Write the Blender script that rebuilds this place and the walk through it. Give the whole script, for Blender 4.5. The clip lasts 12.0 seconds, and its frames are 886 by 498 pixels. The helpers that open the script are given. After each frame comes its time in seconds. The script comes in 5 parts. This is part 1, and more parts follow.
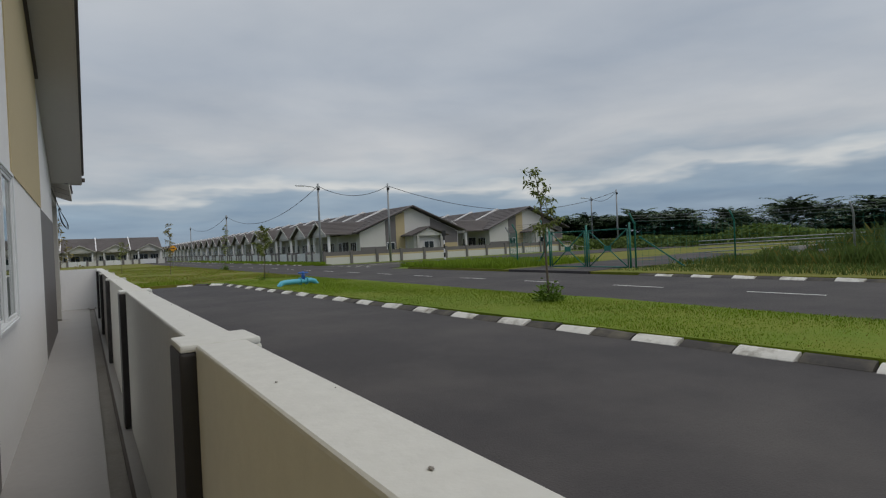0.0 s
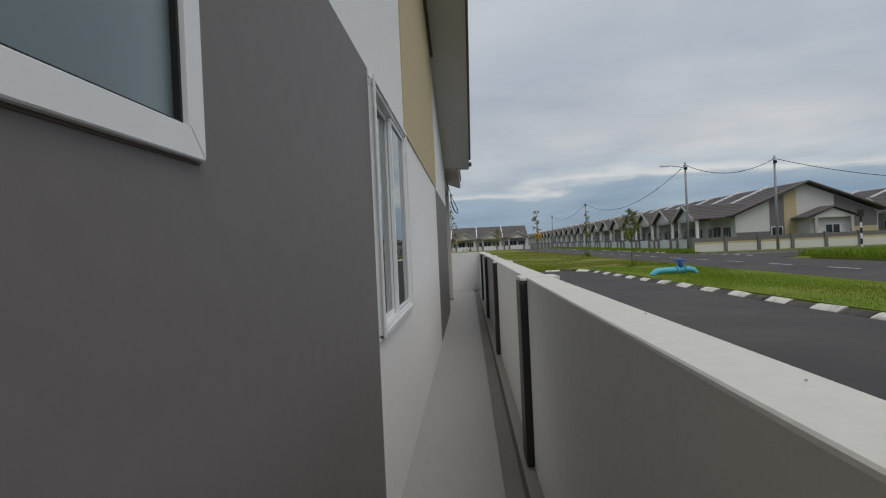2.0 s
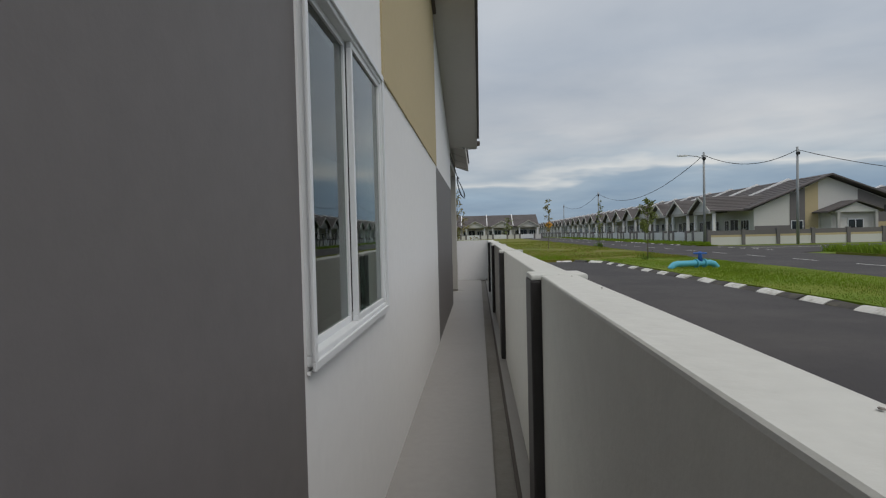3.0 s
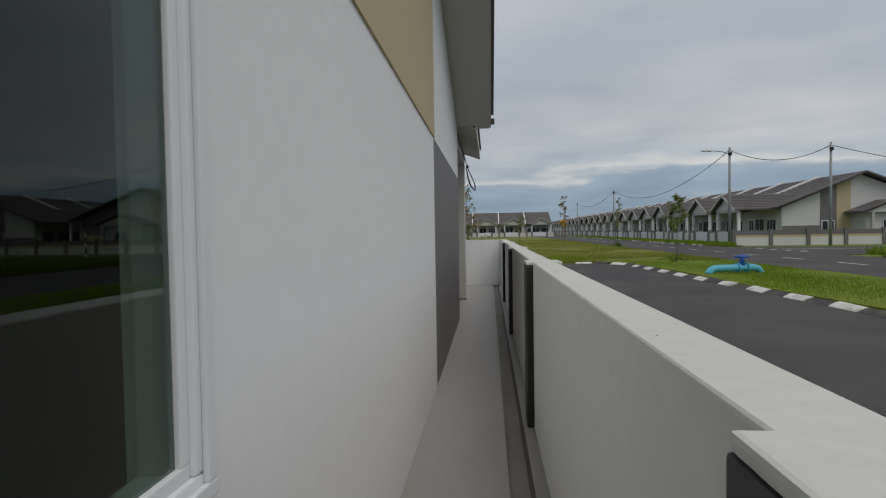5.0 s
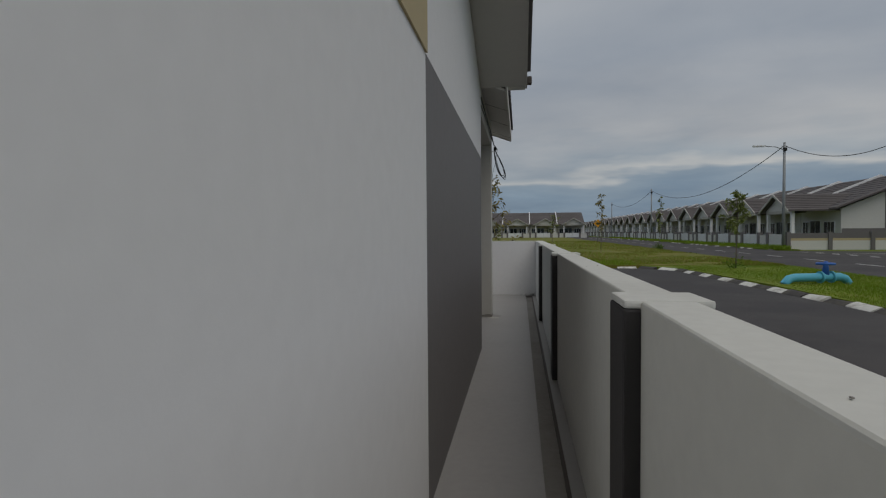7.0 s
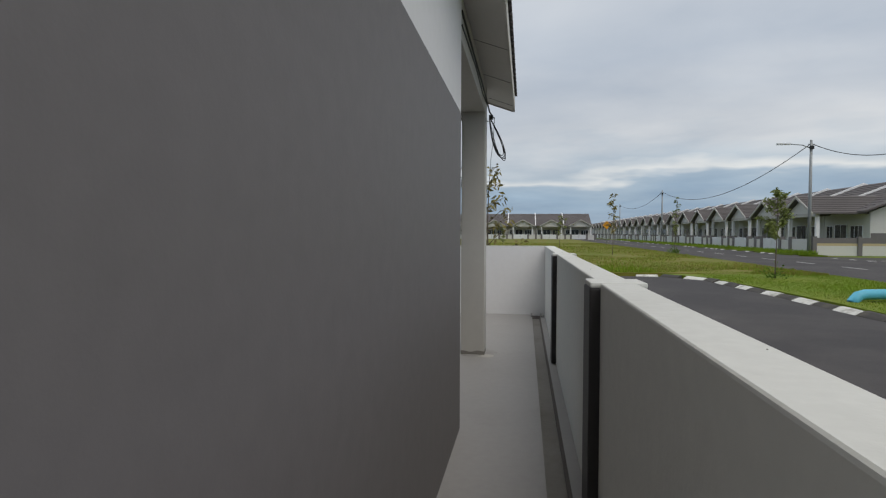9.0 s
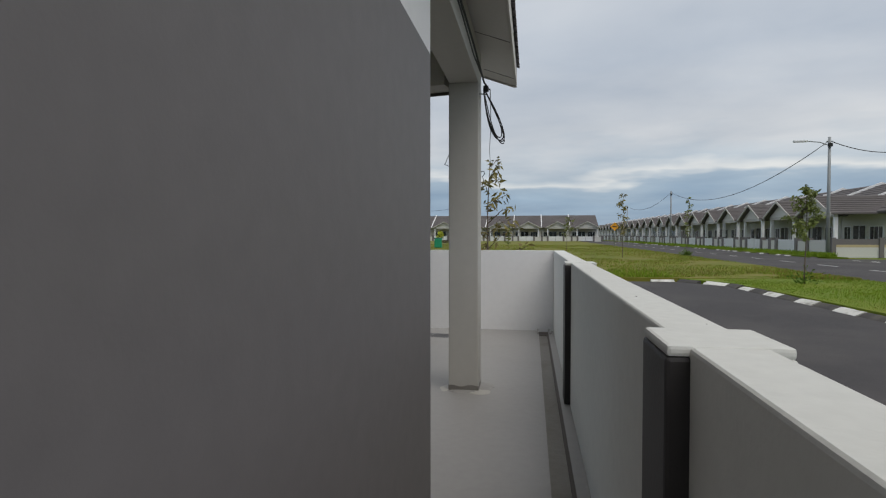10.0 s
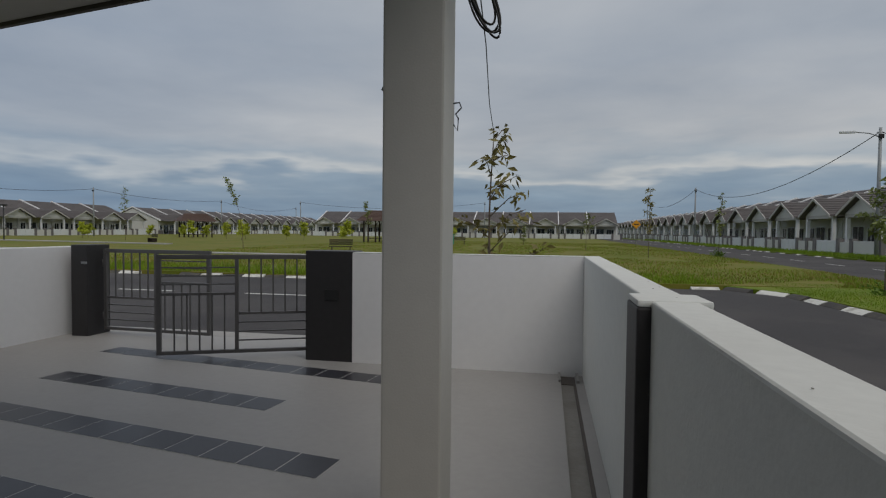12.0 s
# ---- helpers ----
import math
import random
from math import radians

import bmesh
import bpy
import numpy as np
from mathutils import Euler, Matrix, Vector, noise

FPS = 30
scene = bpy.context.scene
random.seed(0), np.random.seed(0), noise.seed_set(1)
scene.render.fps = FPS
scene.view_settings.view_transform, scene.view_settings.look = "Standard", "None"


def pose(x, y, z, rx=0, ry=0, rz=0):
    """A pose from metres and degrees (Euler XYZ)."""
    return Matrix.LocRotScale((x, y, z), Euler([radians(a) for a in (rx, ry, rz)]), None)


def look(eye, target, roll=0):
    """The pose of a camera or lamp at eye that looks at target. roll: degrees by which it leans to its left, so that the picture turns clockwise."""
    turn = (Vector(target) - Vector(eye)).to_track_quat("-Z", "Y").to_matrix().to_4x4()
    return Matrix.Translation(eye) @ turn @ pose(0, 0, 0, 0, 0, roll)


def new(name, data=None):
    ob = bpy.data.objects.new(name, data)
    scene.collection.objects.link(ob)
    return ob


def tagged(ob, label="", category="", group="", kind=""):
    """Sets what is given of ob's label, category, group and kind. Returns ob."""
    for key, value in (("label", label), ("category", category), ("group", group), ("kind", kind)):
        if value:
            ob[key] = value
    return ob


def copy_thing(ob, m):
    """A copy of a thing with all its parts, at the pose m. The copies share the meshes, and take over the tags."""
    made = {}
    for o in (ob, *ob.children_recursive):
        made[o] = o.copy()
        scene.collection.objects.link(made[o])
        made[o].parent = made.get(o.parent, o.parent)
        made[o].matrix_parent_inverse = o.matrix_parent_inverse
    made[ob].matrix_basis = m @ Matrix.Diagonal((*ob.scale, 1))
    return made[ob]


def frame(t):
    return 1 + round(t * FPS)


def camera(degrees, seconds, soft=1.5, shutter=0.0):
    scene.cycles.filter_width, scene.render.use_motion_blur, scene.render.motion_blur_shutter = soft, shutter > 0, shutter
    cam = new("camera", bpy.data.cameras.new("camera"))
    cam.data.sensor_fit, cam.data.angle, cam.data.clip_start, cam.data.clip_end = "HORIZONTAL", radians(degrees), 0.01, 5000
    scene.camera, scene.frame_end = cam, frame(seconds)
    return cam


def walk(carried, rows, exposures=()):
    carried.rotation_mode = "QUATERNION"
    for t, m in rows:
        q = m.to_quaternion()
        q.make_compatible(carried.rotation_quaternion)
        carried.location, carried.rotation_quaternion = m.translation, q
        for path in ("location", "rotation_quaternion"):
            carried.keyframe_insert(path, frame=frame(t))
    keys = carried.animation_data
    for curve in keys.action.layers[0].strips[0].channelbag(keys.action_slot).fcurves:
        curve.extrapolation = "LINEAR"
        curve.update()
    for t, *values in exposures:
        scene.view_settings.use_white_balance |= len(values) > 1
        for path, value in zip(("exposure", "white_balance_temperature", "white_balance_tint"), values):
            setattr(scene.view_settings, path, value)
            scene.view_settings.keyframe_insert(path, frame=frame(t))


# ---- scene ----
cam = camera(77.6, 12.0, soft=1.2)
PATH = [
    (0, (0.201, -3.121, 1.558), (1.293, -1.446, 1.539), -2.5),
    (0.5, (0.133, -2.265, 1.467), (0.829, -0.39, 1.443), -3.0),
    (1, (0.08, -1.803, 1.485), (0.496, 0.153, 1.469), -2.9),
    (1.5, (0.082, -1.414, 1.484), (0.151, 0.585, 1.484), -3.1),
    (2, (0.125, -0.986, 1.48), (0.035, 1.012, 1.472), -2.6),
    (2.5, (0.181, -0.51, 1.463), (0.065, 1.487, 1.428), -2.0),
    (3, (0.213, 0.062, 1.454), (0.085, 2.057, 1.402), -1.4),
    (5, (0.182, 2.26, 1.488), (0.014, 4.252, 1.426), -0.9),
    (5.5, (0.166, 2.827, 1.487), (-0.037, 4.816, 1.433), -0.8),
    (6, (0.145, 3.452, 1.481), (-0.1, 5.437, 1.428), -0.8),
    (6.5, (0.144, 4.061, 1.488), (-0.111, 6.044, 1.43), -0.6),
    (7, (0.141, 4.687, 1.466), (-0.135, 6.667, 1.405), -0.4),
    (9, (0.147, 7.466, 1.491), (-0.148, 9.444, 1.431), 0.2),
    (9.5, (0.128, 8.182, 1.511), (-0.179, 10.158, 1.451), 0.3),
    (10, (0.159, 8.898, 1.498), (-0.157, 10.873, 1.446), 0.0),
    (10.5, (0.166, 9.575, 1.49), (-0.163, 11.546, 1.429), 0.4),
    (11, (0.185, 10.274, 1.49), (-0.153, 12.244, 1.43), 0.3),
    (11.5, (0.177, 10.998, 1.486), (-0.177, 12.966, 1.426), 0.4),
    (12, (0.124, 11.699, 1.503), (-0.248, 13.663, 1.437), 0.6),
]
walk(cam, [(t, look(eye, target, roll)) for t, eye, target, roll in PATH],
     exposures=[(0, 0.1), (1.5, 0.2), (2.5, 0.2), (3.2, 0.2), (5.0, 0.1), (5.5, -0.15), (6.5, -0.38), (7.2, -0.33), (9.0, 0.4), (9.5, 0.4), (10.5, 0.33), (11.0, 0.28), (11.5, 0.2), (12.0, -0.12)])

# fitted plan numbers
KERB0 = 7.65
KERBS = -0.052
ROAD0 = 11.1
ROAD1 = 19.3
RC = 15.2
FENX = 20.9
FENY = 51.0
FARY = 138
PXL = 0.453
GGX = 22.0
PIPE = (8.1, 20.8)

# ---- world, sun ----
world = bpy.data.worlds.new("sky")
scene.world = world
world.use_nodes = True
wn, wl = world.node_tree.nodes, world.node_tree.links
wn.clear()


def wnode(kind, **kw):
    n = wn.new(kind)
    for k, v in kw.items():
        n.inputs[k].default_value = v
    return n


SUN_EL, SUN_AZ = radians(50), radians(140)
out = wn.new("ShaderNodeOutputWorld")
bg = wnode("ShaderNodeBackground", Strength=1.0)
sky = wn.new("ShaderNodeTexSky")
sky.sky_type, sky.sun_disc, sky.sun_elevation, sky.sun_rotation = "NISHITA", False, SUN_EL, SUN_AZ
skydim = wn.new("ShaderNodeVectorMath")
skydim.operation = "SCALE"
skydim.inputs["Scale"].default_value = 0.06
coord = wn.new("ShaderNodeTexCoord")
sep = wn.new("ShaderNodeSeparateXYZ")
wl.new(coord.outputs["Generated"], sep.inputs[0])
# direction flattened on a cloud layer: clouds crowd together towards the horizon
lift = wn.new("ShaderNodeMath")
lift.operation = "ADD"
lift.inputs[1].default_value = 0.09
absz = wn.new("ShaderNodeMath")
absz.operation = "ABSOLUTE"
wl.new(sep.outputs["Z"], absz.inputs[0])
wl.new(absz.outputs[0], lift.inputs[0])
flat = wn.new("ShaderNodeVectorMath")
flat.operation = "DIVIDE"
comb = wn.new("ShaderNodeCombineXYZ")
for i in range(3):
    wl.new(lift.outputs[0], comb.inputs[i])
wl.new(coord.outputs["Generated"], flat.inputs[0])
wl.new(comb.outputs[0], flat.inputs[1])
cloud = wnode("ShaderNodeTexNoise", Scale=0.75, Detail=6.0, Roughness=0.52, Distortion=0.25)
wl.new(flat.outputs[0], cloud.inputs["Vector"])
# cloud brightness by height above the horizon, then broken up by the noise
high = wn.new("ShaderNodeValToRGB")
cr = high.color_ramp
cr.elements[0].position, cr.elements[0].color = 0.0, (0.24, 0.31, 0.40, 1)
cr.elements[1].position, cr.elements[1].color = 1.0, (0.72, 0.71, 0.71, 1)
for p, c in ((0.05, (0.215, 0.295, 0.395, 1)), (0.085, (0.28, 0.35, 0.43, 1)), (0.102, (0.54, 0.555, 0.565, 1)), (0.125, (0.37, 0.42, 0.475, 1)), (0.165, (0.46, 0.48, 0.51, 1)), (0.30, (0.375, 0.415, 0.475, 1)), (0.52, (0.43, 0.46, 0.505, 1))):
    e = cr.elements.new(p)
    e.color = c
# the bands wander up and down and break off
wave = wnode("ShaderNodeTexNoise", Scale=3.2, Detail=4.0, Roughness=0.55)
squash = wn.new("ShaderNodeVectorMath")
squash.operation = "MULTIPLY"
squash.inputs[1].default_value = (1, 1, 4.5)
wl.new(coord.outputs["Generated"], squash.inputs[0])
wl.new(squash.outputs[0], wave.inputs["Vector"])
shift = wn.new("ShaderNodeMath")
shift.operation = "MULTIPLY_ADD"
shift.inputs[1].default_value, shift.inputs[2].default_value = 0.17, -0.085
wl.new(wave.outputs["Fac"], shift.inputs[0])
fade = wn.new("ShaderNodeMath")
fade.operation = "ADD"
wl.new(sep.outputs["Z"], fade.inputs[0])
wl.new(shift.outputs[0], fade.inputs[1])
wl.new(fade.outputs[0], high.inputs[0])
streak = wn.new("ShaderNodeValToRGB")
sr = streak.color_ramp
sr.elements[0].position, sr.elements[0].color = 0.30, (0.84, 0.87, 0.90, 1)
sr.elements[1].position, sr.elements[1].color = 0.72, (1.22, 1.19, 1.14, 1)
wl.new(cloud.outputs["Fac"], streak.inputs[0])
mul = wn.new("ShaderNodeVectorMath")
mul.operation = "MULTIPLY"
wl.new(high.outputs[0], mul.inputs[0])
wl.new(streak.outputs[0], mul.inputs[1])
cover = wn.new("ShaderNodeMix")
cover.data_type = "RGBA"
cover.inputs["Factor"].default_value = 0.9
wl.new(sky.outputs[0], skydim.inputs[0])
wl.new(skydim.outputs[0], cover.inputs["A"])
wl.new(mul.outputs[0], cover.inputs["B"])
# the cover is thicker and bluer towards the west
west = wn.new("ShaderNodeValToRGB")
west.color_ramp.elements[0].position, west.color_ramp.elements[0].color = 0.13, (0.82, 0.875, 0.95, 1)
west.color_ramp.elements[1].position, west.color_ramp.elements[1].color = 0.38, (1, 1, 1, 1)
half_x = wn.new("ShaderNodeMath")
half_x.operation = "MULTIPLY_ADD"
half_x.inputs[1].default_value, half_x.inputs[2].default_value = 0.5, 0.5
wl.new(sep.outputs["X"], half_x.inputs[0])
wl.new(half_x.outputs[0], west.inputs[0])
tint = wn.new("ShaderNodeVectorMath")
tint.operation = "MULTIPLY"
wl.new(cover.outputs["Result"], tint.inputs[0])
wl.new(west.outputs[0], tint.inputs[1])
wl.new(tint.outputs[0], bg.inputs["Color"])
wl.new(bg.outputs[0], out.inputs[0])

sun = new("sun", bpy.data.lights.new("sun", "SUN"))
sun.data.energy, sun.data.angle, sun.data.color = 0.9, radians(40), (1, 0.95, 0.88)
sun.matrix_world = look((0, 0, 40), (40 * -math.sin(SUN_AZ) * 0.7, 40 * -math.cos(SUN_AZ) * 0.7, 0))

# ---- materials ----


def mat(name, col, rough=0.8, var=0.12, scale=6.0, bump=0.15, bscale=90.0, metal=0.0, stain=0.0, rand=0.0, spec=0.4):
    """Plain painted or raw surface: two scales of colour variation and a fine relief."""
    m = bpy.data.materials.new(name)
    m.use_nodes = True
    n, l = m.node_tree.nodes, m.node_tree.links
    b = n["Principled BSDF"]
    b.inputs["Roughness"].default_value, b.inputs["Metallic"].default_value = rough, metal
    b.inputs["Specular IOR Level"].default_value = spec
    tc = n.new("ShaderNodeTexCoord")
    big = n.new("ShaderNodeTexNoise")
    big.inputs["Scale"].default_value, big.inputs["Detail"].default_value = scale * 0.12, 4
    fine = n.new("ShaderNodeTexNoise")
    fine.inputs["Scale"].default_value, fine.inputs["Detail"].default_value = scale * 4, 6
    geo = n.new("ShaderNodeNewGeometry")
    for x in (big, fine):
        l.new(geo.outputs["Position"], x.inputs["Vector"])
    add = n.new("ShaderNodeMath")
    add.operation = "ADD"
    l.new(big.outputs["Fac"], add.inputs[0])
    l.new(fine.outputs["Fac"], add.inputs[1])
    ramp = n.new("ShaderNodeMapRange")
    ramp.inputs["From Min"].default_value, ramp.inputs["From Max"].default_value = 0.6, 1.4
    ramp.inputs["To Min"].default_value, ramp.inputs["To Max"].default_value = 1 - var, 1 + var
    l.new(add.outputs[0], ramp.inputs["Value"])
    scl = n.new("ShaderNodeVectorMath")
    scl.operation = "SCALE"
    scl.inputs[0].default_value = col
    l.new(ramp.outputs[0], scl.inputs["Scale"])
    last = scl.outputs[0]
    if rand:
        info = n.new("ShaderNodeObjectInfo")
        rr = n.new("ShaderNodeMapRange")
        rr.inputs["To Min"].default_value, rr.inputs["To Max"].default_value = 1 - rand, 1 + rand
        l.new(info.outputs["Random"], rr.inputs["Value"])
        s2 = n.new("ShaderNodeVectorMath")
        s2.operation = "SCALE"
        l.new(last, s2.inputs[0])
        l.new(rr.outputs[0], s2.inputs["Scale"])
        last = s2.outputs[0]
    if stain:
        st = n.new("ShaderNodeTexNoise")
        st.inputs["Scale"].default_value, st.inputs["Detail"].default_value, st.inputs["Distortion"].default_value = 1.3, 8, 0.6
        l.new(geo.outputs["Position"], st.inputs["Vector"])
        sm = n.new("ShaderNodeMapRange")
        sm.inputs["From Min"].default_value, sm.inputs["From Max"].default_value = 0.52, 0.72
        sm.inputs["To Max"].default_value = stain
        l.new(st.outputs["Fac"], sm.inputs["Value"])
        mx = n.new("ShaderNodeMix")
        mx.data_type = "RGBA"
        mx.inputs["B"].default_value = (col[0] * 0.45, col[1] * 0.42, col[2] * 0.38, 1)
        l.new(sm.outputs[0], mx.inputs["Factor"])
        l.new(last, mx.inputs["A"])
        last = mx.outputs["Result"]
    l.new(last, b.inputs["Base Color"])
    if bump:
        bn = n.new("ShaderNodeTexNoise")
        bn.inputs["Scale"].default_value, bn.inputs["Detail"].default_value = bscale, 5
        l.new(geo.outputs["Position"], bn.inputs["Vector"])
        bp = n.new("ShaderNodeBump")
        bp.inputs["Strength"].default_value, bp.inputs["Distance"].default_value = bump, 0.01
        l.new(bn.outputs["Fac"], bp.inputs["Height"])
        l.new(bp.outputs[0], b.inputs["Normal"])
    return m


def two_tone(name, a, b_, scale, lo, hi, rough=0.9, bump=0.3, bscale=30.0):
    """Two colours mingled by a broken noise (grass, soil, worn paint, asphalt patches)."""
    m = mat(name, a, rough, 0.1, 3, bump, bscale)
    n, l = m.node_tree.nodes, m.node_tree.links
    bs = n["Principled BSDF"]
    src = bs.inputs["Base Color"].links[0].from_socket
    geo = n.new("ShaderNodeNewGeometry")
    t = n.new("ShaderNodeTexNoise")
    t.inputs["Scale"].default_value, t.inputs["Detail"].default_value, t.inputs["Roughness"].default_value = scale, 9, 0.65
    l.new(geo.outputs["Position"], t.inputs["Vector"])
    mr = n.new("ShaderNodeMapRange")
    mr.inputs["From Min"].default_value, mr.inputs["From Max"].default_value = lo, hi
    l.new(t.outputs["Fac"], mr.inputs["Value"])
    mx = n.new("ShaderNodeMix")
    mx.data_type = "RGBA"
    mx.inputs["B"].default_value = (*b_, 1)
    l.new(mr.outputs[0], mx.inputs["Factor"])
    l.new(src, mx.inputs["A"])
    l.new(mx.outputs["Result"], bs.inputs["Base Color"])
    return m


WHITE = mat("white_paint", (0.79, 0.785, 0.785), 0.7, 0.03, 3, 0.035, 70)
FENCEW = mat("fence_paint", (0.70, 0.70, 0.655), 0.75, 0.05, 3, 0.12, 60)
# darker copy of the fence paint, tones down skylight on upward faces; faint stains
CAPM = mat("dimmed_top_paint", (0.665, 0.67, 0.64), 0.75, 0.07, 5, 0.25, 25, stain=0.08)
GREY = mat("grey_paint", (0.163, 0.150, 0.149), 0.6, 0.08, 3, 0.04, 70)
TAN = mat("tan_paint", (0.50, 0.41, 0.24), 0.75, 0.04, 3, 0.12, 120)
DARK = mat("charcoal_paint", (0.032, 0.030, 0.031), 0.5, 0.12, 4, 0.1, 80)
COLUMN = mat("column_paint", (0.49, 0.475, 0.44), 0.75, 0.04, 3, 0.12, 100)
SOFFIT = mat("soffit_board", (0.60, 0.58, 0.54), 0.8, 0.03, 3, 0.05, 100)
TRIMB = mat("brown_trim", (0.10, 0.085, 0.075), 0.7, 0.1, 5)
ROOF = mat("roof_tile", (0.118, 0.106, 0.104), 0.75, 0.2, 2.5, 0.2, 40)
SCREED = mat("cement_screed", (0.345, 0.332, 0.318), 0.5, 0.06, 4, 0.06, 60, stain=0.1)
DRAINM = mat("drain_cement", (0.26, 0.245, 0.225), 0.85, 0.12, 5, 0.4, 40, stain=0.35)
TILED = mat("dark_tile", (0.042, 0.042, 0.05), 0.32, 0.12, 5, 0.05, 60, rand=0.12)
GROUT = mat("grout", (0.52, 0.51, 0.50), 0.9, 0.06, 5)
ASPH = two_tone("asphalt", (0.043, 0.039, 0.0405), (0.088, 0.080, 0.076), 0.3, 0.42, 0.78, 0.8, 0.5, 55)
GRASS = two_tone("grass_ground", (0.120, 0.185, 0.006), (0.19, 0.19, 0.02), 0.35, 0.42, 0.75, 0.95, 0.9, 14)
GRASSP = two_tone("park_ground", (0.115, 0.145, 0.006), (0.19, 0.16, 0.03), 0.3, 0.38, 0.66, 0.95, 0.9, 14)
UNDER = mat("undergrowth_leaf", (0.11, 0.19, 0.02), 0.7, 0.35, 4, 0)
BLADE = mat("grass_blade", (0.165, 0.255, 0.007), 0.7, 0.35, 2.5, 0)
BLADED = mat("dry_blade", (0.22, 0.19, 0.035), 0.8, 0.35, 2.0, 0)
KERBW = two_tone("kerb_white", (0.64, 0.63, 0.585), (0.2, 0.18, 0.14), 2.6, 0.5, 0.72)
KERBK = two_tone("kerb_black", (0.06, 0.056, 0.053), (0.13, 0.118, 0.09), 2.2, 0.45, 0.7)
LINEW = two_tone("road_paint", (0.66, 0.66, 0.63), (0.18, 0.18, 0.17), 3.0, 0.58, 0.8)
ALU = mat("white_frame", (0.74, 0.755, 0.77), 0.35, 0.02, 3, 0)
CONC = mat("concrete", (0.36, 0.35, 0.335), 0.9, 0.12, 3, 0.3, 40, stain=0.2)
GALV = mat("pole_steel", (0.30, 0.315, 0.32), 0.55, 0.1, 6, 0, metal=0.3)
GREEN = mat("green_paint", (0.02, 0.17, 0.13), 0.5, 0.15, 6, 0)
BLUE = mat("blue_paint", (0.10, 0.42, 0.56), 0.45, 0.1, 6, 0)
BLUED = mat("valve_blue", (0.03, 0.12, 0.42), 0.45, 0.1, 6, 0)
CABLE = mat("cable_black", (0.012, 0.012, 0.012), 0.5, 0.1, 6, 0)
GATEM = mat("gate_grey", (0.115, 0.112, 0.112), 0.5, 0.06, 6, 0, metal=0.2)
BARK = mat("bark", (0.13, 0.10, 0.075), 0.9, 0.25, 12, 0.3, 60)
LEAF = mat("leaf", (0.17, 0.20, 0.05), 0.6, 0.4, 6, 0)
LEAFB = mat("leaf_bronze", (0.20, 0.17, 0.05), 0.6, 0.4, 6, 0)
PALM = mat("palm_leaf", (0.045, 0.085, 0.03), 0.6, 0.45, 1.2, 0)
SHRUB = mat("shrub_leaf", (0.36, 0.40, 0.03), 0.6, 0.3, 3, 0)
WEED = mat("weed_leaf", (0.10, 0.15, 0.028), 0.8, 0.45, 1.0, 0)
WOODD = mat("dark_timber", (0.035, 0.024, 0.018), 0.7, 0.2, 8)
TILER = mat("pavilion_tile", (0.10, 0.062, 0.05), 0.7, 0.15, 8)
YELL = mat("sign_yellow", (0.75, 0.33, 0.02), 0.5, 0.05, 5, 0)
BLACK = mat("black_paint", (0.02, 0.02, 0.02), 0.5, 0.1, 5, 0)
HAZE = mat("far_wall", (0.62, 0.61, 0.58), 0.85, 0.05, 2, 0)
HILL = mat("hill", (0.07, 0.10, 0.115), 1.0, 0.15, 0.02, 0)
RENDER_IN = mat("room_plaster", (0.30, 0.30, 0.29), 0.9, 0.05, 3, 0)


def glass(name, tint, rough, frost=False):
    m = bpy.data.materials.new(name)
    m.use_nodes = True
    b = m.node_tree.nodes["Principled BSDF"]
    b.inputs["Base Color"].default_value = (*tint, 1)
    b.inputs["Roughness"].default_value = rough
    b.inputs["IOR"].default_value = 1.5
    b.inputs["Transmission Weight"].default_value = 0.75 if frost else 1.0
    return m


PANE = glass("tinted_pane", (0.16, 0.24, 0.21), 0.0)
FROST = glass("frosted_pane", (0.36, 0.46, 0.50), 0.3, True)
DARKGL = mat("far_glass", (0.02, 0.025, 0.03), 0.08, 0.1, 2, 0, spec=0.6)

# ---- mesh helpers ----


def box(bm, x0, x1, y0, y1, z0, z1, bevel=0.0):
    g = bmesh.ops.create_cube(bm, size=1, matrix=Matrix.LocRotScale(((x0 + x1) / 2, (y0 + y1) / 2, (z0 + z1) / 2), None, (abs(x1 - x0), abs(y1 - y0), abs(z1 - z0))))
    if bevel:
        es = list({e for v in g["verts"] for e in v.link_edges})
        bmesh.ops.bevel(bm, geom=es, offset=bevel, segments=2, affect="EDGES", profile=0.6)


def prism(bm, pts, axis, a, b):
    """A polygon pts (in the two other axes, in order) drawn out along axis from a to b."""
    def p(q, s):
        return {"x": (s, q[0], q[1]), "y": (q[0], s, q[1]), "z": (q[0], q[1], s)}[axis]
    va = [bm.verts.new(p(q, a)) for q in pts]
    vb = [bm.verts.new(p(q, b)) for q in pts]
    n = len(pts)
    bm.faces.new(va)
    bm.faces.new(vb[::-1])
    for i in range(n):
        bm.faces.new((va[i], vb[i], vb[(i + 1) % n], va[(i + 1) % n]))
    bmesh.ops.recalc_face_normals(bm, faces=bm.faces[:])


